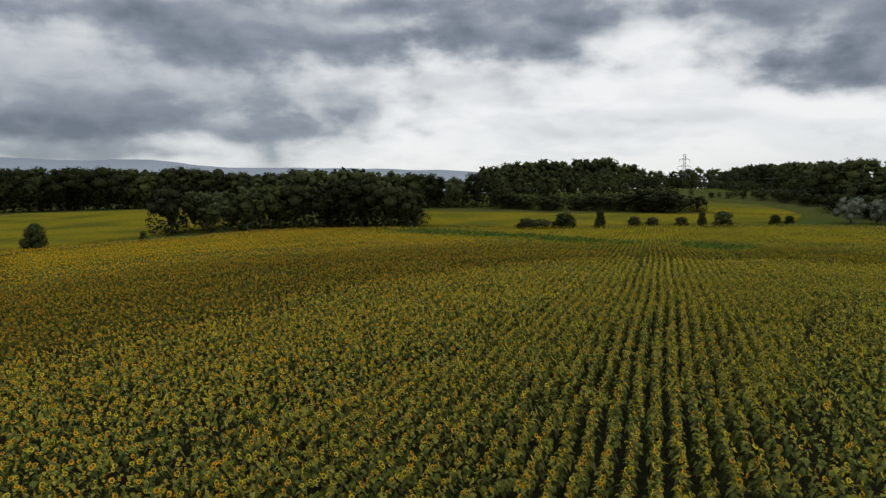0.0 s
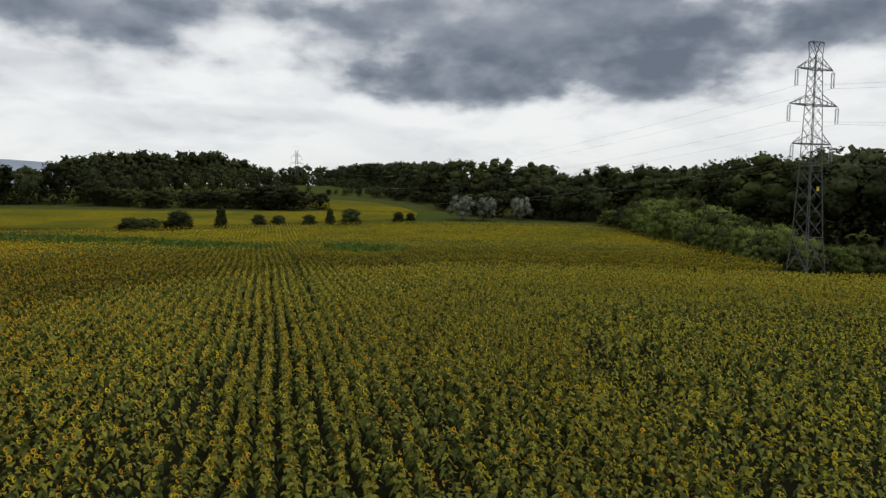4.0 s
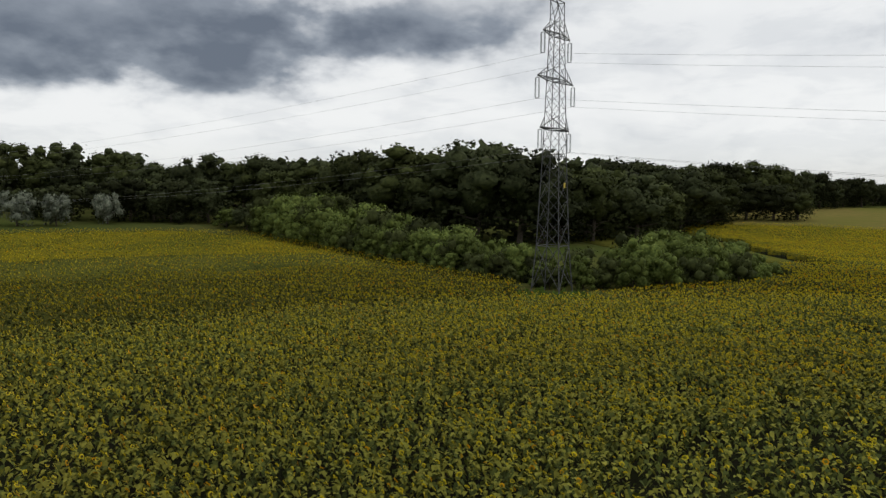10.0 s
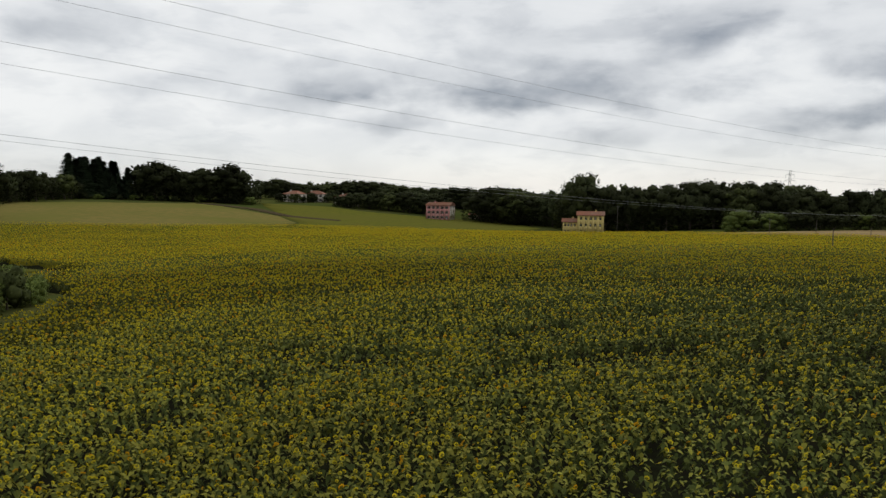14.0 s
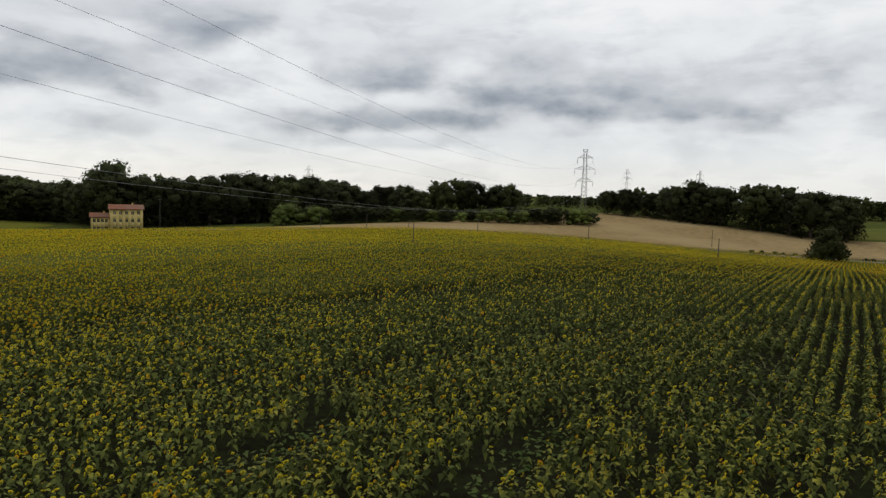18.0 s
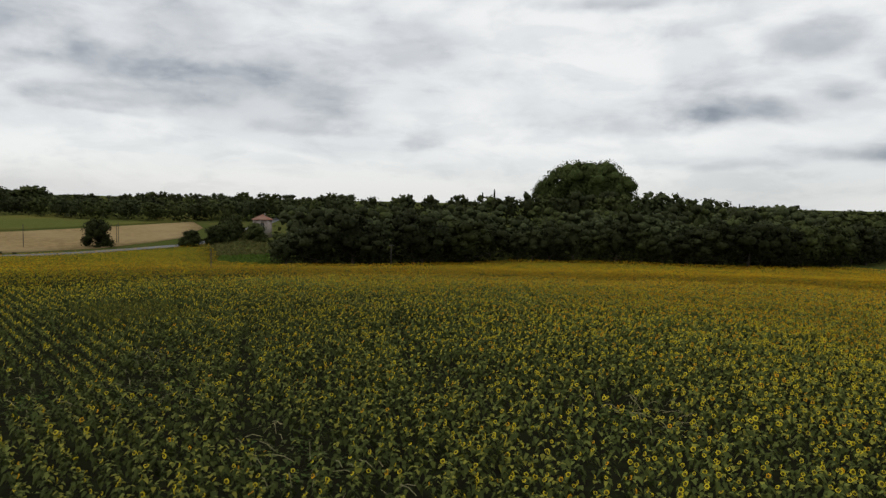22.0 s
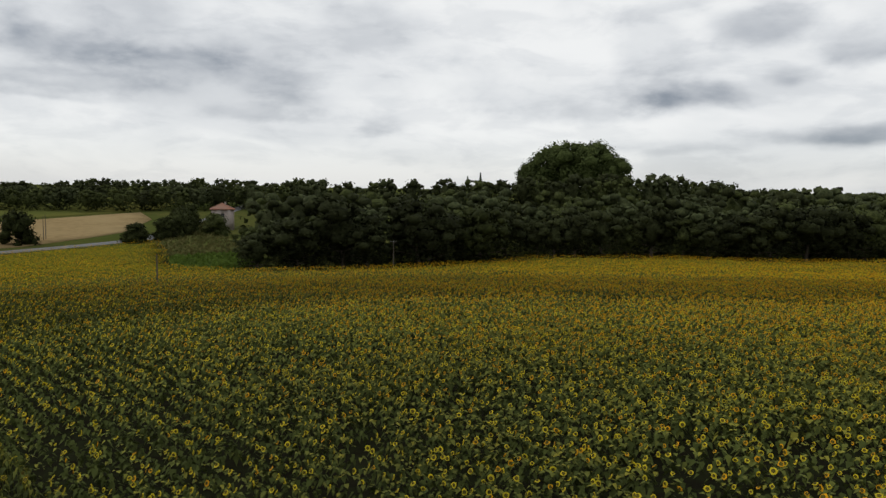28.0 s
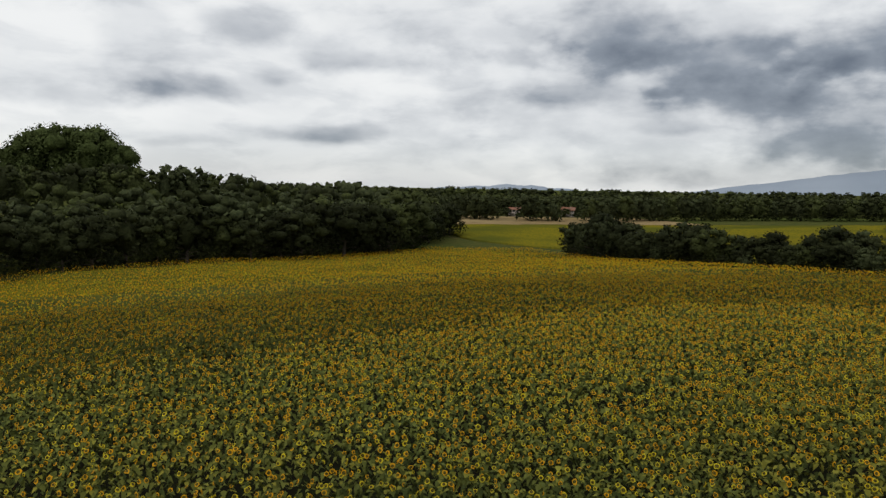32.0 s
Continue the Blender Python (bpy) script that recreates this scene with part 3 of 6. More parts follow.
# the middle of the belt of the field that is seen from closest by
LOOP = np.array([(0, 28), (12, 44), (20, 62), (32, 78), (48, 84), (60, 78), (70, 66), (76, 50), (74, 38), (64, 28), (56, 16), (44, 2), (30, -6), (16, -4)], float)
ROW_GAP = 0.92
# the stretch where the camera comes lowest: each plant is a thing of its own
SINGLE = (44.0, -13.0, 6.5, 4.2)
# thin or lodged places: x, y, half length along the rows, half width, how bare
BARE = [(74.3, 45, 8.5, 1.35, 0.97), (83.6, 56.5, 4.2, 1.5, 0.97), (82.5, 42, 4.0, 1.5, 0.95), (89.7, 59.3, 3, 1.0, 0.8), (61.4, 64.8, 1.6, 1.2, 0.95), (71.9, 73.7, 1.2, 0.8, 0.9), (61.2, 70, 1.5, 1.3, 0.9),
        (38, 70, 1.6, 0.9, 0.8), (35.3, 58.2, 1.7, 1.3, 0.95), (34.7, 67.6, 1.0, 0.8, 0.8), (52, 3.2, 2.6, 2.2, 0.8), (57.4, 10.2, 3.4, 2.0, 0.8), (63, 7.2, 3.0, 1.8, 0.8), (60, 23.1, 3.0, 2.0, 0.7), (63.3, 31.2, 3.0, 2.0, 0.7),
        (45.7, 33, 3.0, 1.6, 0.6), (34, 120, 42, 0.5, 0.85), (102, 90, 4.0, 5.0, 0.9)]
# lush green places with hardly a bloom: x, y, half lengths
LUSH = [(63, 160, 14, 9), (18, 200, 12, 12), (0, 214, 12, 12), (34, 182, 12, 10), (108, 138, 3, 8), (103, 90, 5, 6), (201, -3, 5, 9)]
# the greener, thinner part of the field
THIN = (66, 14, 42)


def fbm(X, Y, s, seed=0.0):
    """A soft mottling of the field, -1 to 1, from a few crossed waves."""
    r = np.random.RandomState(int(seed * 10) + 7)
    v = np.zeros_like(X)
    for k in range(9):
        a, p = r.rand() * 6.283, r.rand() * 6.283
        q = (0.6 + r.rand() * 1.5) / s
        v += np.sin((X * math.cos(a) + Y * math.sin(a)) * q * 2.0 + p + 1.7 * np.sin(Y * q + k))
    return v / 4.0


def loop_far(X, Y):
    d = np.full(X.shape, 1e9)
    for (x0, y0), (x1, y1) in zip(LOOP, np.roll(LOOP, -1, 0)):
        ux, uy = x1 - x0, y1 - y0
        t = np.clip(((X - x0) * ux + (Y - y0) * uy) / (ux * ux + uy * uy), 0, 1)
        d = np.minimum(d, np.hypot(X - x0 - t * ux, Y - y0 - t * uy))
    return d


def stand(rng, spacing, lo, hi, poly=FIELD, rows=1):
    """Plant places in drilled rows, at those distances from the belt; rows: how many drilled rows are planted as one."""
    c = np.array([40.0, 40.0])
    us = np.arange(-420, 420, ROW_GAP * rows)
    vs = np.arange(-420, 420, spacing)
    U, V = np.meshgrid(us, vs)
    U, V = U.ravel(), V.ravel()
    X, Y = c[0] + V * ALONG[0] + U * ACROSS[0], c[1] + V * ALONG[1] + U * ACROSS[1]
    k = inside(poly, X, Y)
    U, V, X, Y = U[k], V[k], X[k], Y[k]
    # the rows close up in the north-east and stand apart in the south
    closed = np.clip(np.exp(-((X - 48) ** 2 + (Y - 72) ** 2) / (2 * 34.0 ** 2)) + 0.35 * np.exp(-((X - 12) ** 2 + (Y - 12) ** 2) / (2 * 20.0 ** 2)) + 0.55 * np.exp(-((X - 70) ** 2 + (Y - 36) ** 2) / (2 * 13.0 ** 2)), 0.08 + 0.60 * np.clip((Y - 6) / 32, 0, 1), 1)
    V = V + rng.uniform(-0.5, 0.5, V.shape) * spacing * 0.95
    U = U + 0.35 * np.sin(V / 31.0 + U * 0.013) + 0.10 * np.sin(V / 8.0 + U * 0.05) + rng.normal(0, 0.04, U.shape) + rng.normal(0, 0.22, U.shape) * closed + 0.06 * fbm(X, Y, 1.6, 12) * (0.3 + closed)
    row = np.round(U / ROW_GAP)
    X, Y = c[0] + V * ALONG[0] + U * ACROSS[0], c[1] + V * ALONG[1] + U * ACROSS[1]
    d = loop_far(X, Y) + 0.5 * rng.uniform(-1, 1, X.shape) * min(8.0, 0.2 * hi)
    k = (d >= lo) & (d < hi)
    X, Y, row = X[k], Y[k], row[k]
    keep = np.ones(len(X), bool)
    for x, y, a, b, s in BARE:
        u = (X - x) * ALONG[0] + (Y - y) * ALONG[1]
        v = (X - x) * ACROSS[0] + (Y - y) * ACROSS[1]
        keep &= ~(((u / a) ** 2 + (v / b) ** 2 + 0.4 * fbm(X, Y, 3.0, 1) < 1) & (rng.rand(len(X)) < s))
    keep &= rng.rand(len(X)) > 0.30 * np.exp(-((X - THIN[0]) ** 2 + (Y - THIN[1]) ** 2) / (2 * (THIN[2] * 0.7) ** 2))
    keep &= ~((fbm(X, Y, 2.6, 3) > 1.30 - 0.5 * np.clip((15 - Y) / 30, 0, 1)) & (rng.rand(len(X)) < 0.65))
    u = (X - SINGLE[0]) * ALONG[0] + (Y - SINGLE[1]) * ALONG[1]
    v = (X - SINGLE[0]) * ACROSS[0] + (Y - SINGLE[1]) * ACROSS[1]
    keep &= ~((np.abs(u) < SINGLE[2]) & (np.abs(v) < SINGLE[3]))
    return X[keep], Y[keep], row[keep]


def turned(v, yaw):
    c, s = np.cos(yaw)[:, None], np.sin(yaw)[:, None]
    return np.stack([v[..., 0] * c - v[..., 1] * s, v[..., 0] * s + v[..., 1] * c, v[..., 2] + 0 * c], -1)


def sunflower_field(name, label, seed, spacing, lo, hi, leaves, broad, ring, size=1.0, disc=0, back=False, rows=1):
    """Sunflowers past counting: leaves in all, of which so many broad ones with a full outline, and heads of so many petals."""
    rng = np.random.RandomState(seed)
    X, Y, row = stand(rng, spacing, lo, hi, rows=rows)
    n = len(X)
    own = np.random.RandomState(5).rand(2000)[row.astype(int) % 2000]
    tall = 1.55 + 0.11 * rng.randn(n) + 0.13 * fbm(X, Y, 14.0, 5) + 0.09 * fbm(X, Y, 4.0, 6) + 0.16 * (own - 0.5)
    lush = np.zeros(n)
    for x, y, a, b in LUSH:
        u = (X - x) * ALONG[0] + (Y - y) * ALONG[1]
        v = (X - x) * ACROSS[0] + (Y - y) * ACROSS[1]
        lush = np.maximum(lush, np.clip(1.4 - np.hypot(u / a, v / b), 0, 1))
    tall = tall * (1 - 0.25 * lush)
    base = np.stack([X, Y, gz(X, Y)], -1)
    # riper crop north and west; in the south, shade is painted on lower leaves
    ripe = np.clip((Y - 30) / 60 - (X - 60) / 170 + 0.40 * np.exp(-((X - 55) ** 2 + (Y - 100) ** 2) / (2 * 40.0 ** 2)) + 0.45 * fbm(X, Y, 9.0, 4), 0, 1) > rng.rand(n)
    south_shade = np.clip(1.45 - Y / 52.0, 0, 1) * np.clip((X - 8 - 0.5 * np.maximum(Y, 0)) / 16, 0, 1)
    apart = np.clip((22 - Y) / 22, 0, 1) * np.clip((X - 22) / 18, 0, 1)
    co, faces, index, off = [], [], [], 0
    for k in range(leaves):
        yaw = rng.rand(n) * 6.283
        # a small tuft under the head coloured as lit, broad leaves below as shaded
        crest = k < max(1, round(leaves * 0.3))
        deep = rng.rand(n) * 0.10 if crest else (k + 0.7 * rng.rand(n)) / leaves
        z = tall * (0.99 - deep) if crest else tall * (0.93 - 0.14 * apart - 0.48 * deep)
        ln = (0.20 + 0.04 * rng.randn(n)) * size * (np.where(apart > 0.5, 0.72, 0.90) if crest else (0.95 + 0.35 * deep) * (1 - 0.20 * apart))
        wd = ln * (0.40 + 0.10 * rng.rand(n))
        dr = 0.10 + 0.7 * rng.rand(n) ** 1.3 if crest else 0.35 + 0.85 * rng.rand(n) + 0.3 * deep
        o, up = 0 * ln, 0.30 * wd
        if k < broad:
            p = [(0.04 + o, o, o), (0.04 + ln * 0.18, wd, up), (0.04 + ln * 0.66, wd * 0.72, up - 0.55 * dr * ln), (0.04 + ln, o, -dr * ln), (0.04 + ln * 0.66, -wd * 0.72, up - 0.55 * dr * ln), (0.04 + ln * 0.18, -wd, up)]
        else:
            p = [(0.04 + o, o, o), (0.04 + ln * 0.42, wd, up - 0.25 * dr * ln), (0.04 + ln, o, -dr * ln), (0.04 + ln * 0.42, -wd, up - 0.25 * dr * ln)]
        t = np.stack([np.stack(q, -1) for q in p], 1)
        v = turned(t, yaw) + base[:, None] + np.stack([0 * z, 0 * z, z], -1)[:, None]
        co.append(v.reshape(-1, 3))
        faces.append(off + np.arange(len(p) * n).reshape(n, len(p)))
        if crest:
            index.append(np.where(ripe | (rng.rand(n) < 0.66 - 0.42 * south_shade), 3, 0))
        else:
            # dark leaves carry painted shade, more of them towards the south
            old = rng.rand(n) < 0.30 + 0.65 * south_shade
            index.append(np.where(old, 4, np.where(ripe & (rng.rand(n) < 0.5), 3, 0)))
        off += len(p) * n
    # heads: a ring of petals, a seed disc in front, green bracts behind
    bloom = (rng.rand(n) < 0.98 - 0.26 * np.clip(fbm(X, Y, 18.0, 8) + 0.6 * fbm(X, Y, 5.0, 9), -1, 1.5)) & (rng.rand(n) > lush * 0.97)
    thin = np.exp(-((X - THIN[0]) ** 2 + (Y - THIN[1]) ** 2) / (2 * (THIN[2] * 0.6) ** 2))
    bloom &= rng.rand(n) > 0.52 * thin
    bloom &= rng.rand(n) > 0.25 * np.exp(-((X - 36) ** 2 + (Y + 16) ** 2) / (2 * 17.0 ** 2))
    B = base[bloom]
    m = len(B)
    yaw = math.atan2(FACING[1], FACING[0]) + 0.55 * rng.randn(m)
    tilt = 0.42 + 0.30 * rng.randn(m)
    r = (0.094 + 0.014 * rng.randn(m)) * size
    nrm = np.stack([np.cos(yaw) * np.cos(tilt), np.sin(yaw) * np.cos(tilt), np.sin(tilt)], -1)
    side = np.stack([-np.sin(yaw), np.cos(yaw), 0 * yaw], -1)
    upv = np.cross(nrm, side)
    mid = B + np.stack([0 * r, 0 * r, tall[bloom] + 0.03], -1) + nrm * 0.08
    spin = rng.rand(m) * 6.283

    def round_(k, rad, push, jag):
        a = spin[:, None] + np.arange(k) * 6.283 / k
        rr = (rad[:, None] * (1 + jag * (rng.rand(m, k) - 0.5)))[..., None]
        return mid[:, None] + nrm[:, None] * push + rr * (np.cos(a)[..., None] * side[:, None] + np.sin(a)[..., None] * upv[:, None])

    def put(v, k, mat):
        nonlocal off
        co.append(v.reshape(-1, 3))
        faces.append(off + np.arange(k * m).reshape(m, k))
        index.append(np.full(m, mat) if np.ndim(mat) == 0 else mat)
        off += k * m

    put(round_(ring, r, 0.0, 0.45), ring, np.where(rng.rand(m) < 0.10 + 0.55 * np.clip((34 - B[:, 0]) / 40, 0, 1), 5, 1))
    if disc:
        put(round_(disc, r * 0.66, 0.022, 0.1), disc, 2)
    if back:
        put(round_(4, r * 0.74, -0.03, 0.3)[:, ::-1], 4, 3)
    me = mesh_from(name, np.concatenate(co), faces, [M["leaf"], M["petal"], M["disc"], M["leaf_ripe_lit"], M["leaf_shaded"], M["petal_gold"]], index)
    tagged(new(name, me), label, "sunflowers", kind="stuff")


sunflower_field("sunflowers", "sunflowers in bloom standing in drilled rows", 1, 0.235, 0, 10, 9, 4, 8, 0.92, 7, True)
sunflower_field("sunflowers", "sunflowers in bloom further across the field", 2, 0.30, 10, 36, 7, 1, 6, 1.0, 5, True)
sunflower_field("sunflowers", "sunflowers in bloom towards the field's edge", 3, 0.37, 36, 80, 5, 0, 5, 1.14, 4, False)
sunflower_field("sunflowers", "distant sunflowers in bloom on the field's edge", 4, 0.70, 80, 400, 2, 0, 4, 1.30, 0, False)


def weeds():
    """Low weeds and lodged stalks where the sunflowers are thin."""
    rng = np.random.RandomState(9)
    P = []
    for x, y, a, b, s in BARE:
        k = int(26 * a * b) + 30
        u, v = rng.uniform(-1, 1, (2, k))
        P.append(np.stack([x + u * a * ALONG[0] + v * b * ACROSS[0], y + u * a * ALONG[1] + v * b * ACROSS[1]], -1))
    P = np.concatenate(P)
    n = len(P)
    z = gz(P[:, 0], P[:, 1]) + 0.08 + 0.55 * rng.rand(n) ** 1.5
    yaw, ln = rng.rand(n) * 6.283, 0.16 + 0.24 * rng.rand(n)
    t = np.zeros((n, 4, 3))
    t[:, 1] = np.stack([ln * 0.5, ln * 0.35, 0.05 + 0 * ln], -1)
    t[:, 2] = np.stack([ln, 0 * ln, -0.1 * ln + 0.25 * (rng.rand(n) - 0.4)], -1)
    t[:, 3] = np.stack([ln * 0.5, -ln * 0.35, 0.05 + 0 * ln], -1)
    co = turned(t, yaw) + np.column_stack([P, z])[:, None]
    me = mesh_from("weeds", co.reshape(-1, 3), [np.arange(4 * n).reshape(n, 4)], [M["weed"]])
    tagged(new("weeds", me), "low green weeds in the gaps of the crop", "weeds", kind="stuff")


weeds()


def lodged_stalks():
    """Pale broken stalks lying where the crop has gone down."""
    rng = np.random.RandomState(19)
    co = []
    for x, y, a, b, s in BARE:
        if y > 36 or x > 70:
            continue
        for _ in range(int(11 * a * b)):
            u, v = rng.uniform(-1.2, 1.2, 2)
            px, py = x + u * a * ALONG[0] + v * b * ACROSS[0], y + u * a * ALONG[1] + v * b * ACROSS[1]
            az, ln, w = 0.4 + 0.7 * rng.randn(), 0.5 + 0.8 * rng.rand(), 0.014
            z = gzf(px, py) + 0.55 + 0.65 * rng.rand()
            rise = 0.25 * rng.randn()
            d, n = np.array([math.cos(az), math.sin(az), rise]), np.array([-math.sin(az), math.cos(az), 0.8]) * w
            p = np.array([px, py, z])
            m = p + d * ln * 0.5 + np.array([0, 0, 0.10])
            co += [p - n, p + n, m + n, m - n, m - n, m + n, p + d * ln + n, p + d * ln - n]
    co = np.array(co)
    me = mesh_from("lodged_stalks", co, [np.arange(len(co)).reshape(-1, 4)], [M["straw"]])
    tagged(new("lodged_stalks", me), "pale broken sunflower stalks lying in the crop", "stalks", kind="stuff")


lodged_stalks()


def tufts(seed, polys, per, tall, mat, name, label):
    """Grass blades and weeds scattered over pieces of land."""
    rng = np.random.RandomState(seed)
    P = []
    for poly, lift in polys:
        xs, ys = [p[0] for p in poly], [p[1] for p in poly]
        n = int((max(xs) - min(xs)) * (max(ys) - min(ys)) * per)
        X, Y = rng.uniform(min(xs), max(xs), n), rng.uniform(min(ys), max(ys), n)
        k = inside(poly, X, Y)
        P.append(np.stack([X[k], Y[k], gz(X[k], Y[k]) + lift], -1))
    P = np.concatenate(P)
    n = len(P)
    h = tall * (0.4 + rng.rand(n) ** 2)
    yaw = rng.rand(n) * 6.283
    w = 0.35 * h
    t = np.zeros((n, 4, 3))
    t[:, 1] = np.stack([0.2 * h, w, 0.6 * h], -1)
    t[:, 2] = np.stack([0.5 * h * rng.randn(n), 0 * h, h], -1)
    t[:, 3] = np.stack([0.2 * h, -w, 0.6 * h], -1)
    co = turned(t, yaw) + P[:, None]
    me = mesh_from(name, co.reshape(-1, 3), [np.arange(4 * n).reshape(n, 4)], [M[mat]])
    tagged(new(name, me), label, "grass", kind="stuff")


def disc_of(x, y, r):
    return [(x + r * math.cos(k * 0.6283), y + r * math.sin(k * 0.6283)) for k in range(10)]


tufts(51, [([(-54, -122), (-57, -106), (-76, -116), (-88, -138), (-70, -144)], 0.3), ([(63 + 8 * math.cos(a), 160 + 13 * math.sin(a)) for a in [k * 0.5236 for k in range(12)]], 0.8),
           ([(-24, 230), (-12, 236), (15, 212), (35, 192), (48, 168), (40, 162), (25, 180), (2, 204)], 0.8), (disc_of(104, 90, 5.5), 0.0)], 3.0, 0.9, "lush_leaf", "green_weeds", "lush green weeds and grass")
tufts(52, [([(-92, -178), (-71, -146), (-88, -138), (-112, -160), (-116, -184)], 0.2), ([(-98, -186), (-125, -202), (-150, -216), (-146, -206), (-122, -188), (-96, -178)], 0.0)], 2.5, 0.9, "dry_leaf", "dry_grass_tufts", "dry unmown grass tufts beside the road")


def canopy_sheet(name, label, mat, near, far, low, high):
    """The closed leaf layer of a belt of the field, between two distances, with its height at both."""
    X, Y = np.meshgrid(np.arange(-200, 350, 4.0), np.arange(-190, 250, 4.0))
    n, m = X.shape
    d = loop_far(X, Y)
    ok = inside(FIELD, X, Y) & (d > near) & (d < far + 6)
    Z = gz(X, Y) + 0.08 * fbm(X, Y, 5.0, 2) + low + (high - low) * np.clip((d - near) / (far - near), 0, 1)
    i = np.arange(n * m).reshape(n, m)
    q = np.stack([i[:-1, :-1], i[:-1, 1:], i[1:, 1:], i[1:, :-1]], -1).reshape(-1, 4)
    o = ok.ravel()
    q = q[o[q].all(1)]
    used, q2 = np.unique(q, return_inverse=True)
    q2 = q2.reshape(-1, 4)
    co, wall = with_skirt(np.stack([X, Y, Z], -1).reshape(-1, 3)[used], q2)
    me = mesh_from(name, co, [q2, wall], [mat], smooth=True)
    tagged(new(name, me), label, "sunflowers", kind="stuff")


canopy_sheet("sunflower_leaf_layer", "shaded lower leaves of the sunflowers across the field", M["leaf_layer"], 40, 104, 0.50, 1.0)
canopy_sheet("sunflower_canopy", "closed leaf layer of the distant sunflowers", M["canopy"], 104, 420, 0.90, 1.0)


# ---- trees ----
def part(name, me, parent, label=""):
    ob = new(name, me)
    ob.parent = parent
    if label:
        ob["label"] = label
    return ob


def limb(p, q, r0, r1, k=6):
    """A tapered limb from p to q: vertices and faces."""
    p, q = np.array(p, float), np.array(q, float)
    d = (q - p) / np.linalg.norm(q - p)
    a = np.cross(d, (0.3, 0.9, 0.2))
    a /= np.linalg.norm(a)
    b = np.cross(d, a)
    t = np.arange(k) * 2 * math.pi / k
    ring = np.cos(t)[:, None] * a + np.sin(t)[:, None] * b
    co = np.concatenate([p + r0 * ring, q + r1 * ring])
    i = np.arange(k)
    return co, np.stack([i, (i + 1) % k, (i + 1) % k + k, i + k], -1)


def joined(pieces):
    co, f, off = [], [], 0
    for c, q in pieces:
        co.append(c)
        f.append(q + off)
        off += len(c)
    return np.concatenate(co), np.concatenate(f)


def rounded(me, soft):
    """Soft shading of a crown: its leaf clumps take the roundness of the boughs that they sit on."""
    at = me.attributes.new("custom_normal", "FLOAT_VECTOR", "POINT")
    at.data.foreach_set("vector", np.ascontiguousarray(soft, np.float32).ravel())
    return me


def crown_arrays(rng, lobes, cards, size, cores=7):
    """Leaf clumps scattered over overlapping lobes (x, y, z, radius, height radius), with a core in each that closes the gaps."""
    L = np.array(lobes, float)
    w = L[:, 3] ** 2
    pick = rng.choice(len(L), cards, p=w / w.sum())
    v = rng.randn(cards, 3)
    v /= np.linalg.norm(v, axis=1)[:, None]
    v[:, 2] = np.abs(v[:, 2]) * np.where(rng.rand(cards) < 0.72, 1, -1)
    rad = np.stack([L[pick, 3], L[pick, 3], L[pick, 4]], -1)
    bump = 0.70 + 0.42 * rng.rand(cards) ** 1.3
    p = L[pick, :3] + v * rad * bump[:, None]
    nrm = v + 0.85 * rng.randn(cards, 3)
    nrm[:, 2] += 0.25
    nrm /= np.linalg.norm(nrm, axis=1)[:, None]
    a = np.cross(nrm, rng.randn(cards, 3))
    a /= np.linalg.norm(a, axis=1)[:, None]
    b = np.cross(nrm, a)
    s = size * ((0.55 + 0.8 * rng.rand(cards)) * np.clip((1.26 - bump) / 0.38, 0.40, 1.1))[:, None]
    k = 4
    ang = np.arange(k) * 2 * math.pi / k
    rr = 0.72 + 0.45 * rng.rand(cards, k)
    co = p[:, None] + s[:, None] * rr[..., None] * 0.62 * (np.cos(ang)[None, :, None] * a[:, None] + np.sin(ang)[None, :, None] * b[:, None])
    co += nrm[:, None] * (s * 0.12)[:, None] * (rng.rand(cards, k, 1) - 0.5)
    f5 = np.arange(k * cards).reshape(cards, k)
    soft = 0.2 * v + 0.9 * (p - L[-1, :3]) / L[-1, 3] + 0.75 * nrm
    soft = np.repeat(soft / np.linalg.norm(soft, axis=1)[:, None], k, 0)
    co = co.reshape(-1, 3)
    off = len(co)
    # cores: coarse lumpy balls
    cc, cf = [], []
    u, t = np.meshgrid(np.arange(6) * 2 * math.pi / 6, np.array([-1.2, -0.3, 0.5, 1.3]))
    ball = np.stack([np.cos(u) * np.cos(t), np.sin(u) * np.cos(t), np.sin(t)], -1).reshape(-1, 3)
    i = np.arange(24).reshape(4, 6)
    q = np.stack([i[:-1], np.roll(i[:-1], -1, 1), np.roll(i[1:], -1, 1), i[1:]], -1).reshape(-1, 4)
    for x, y, z, r, h in lobes[-1:] + sorted(lobes[:-1], key=lambda q: -q[2] - q[3])[:cores]:
        c = ball * np.array([r, r, h]) * (0.50 + 0.26 * rng.rand(len(ball), 1)) + np.array([x, y, z])
        cc.append(c)
        cf.append(q + off)
        off += len(c)
        soft = np.concatenate([soft, ball])
    return np.concatenate([co] + cc), f5, np.concatenate(cf), soft


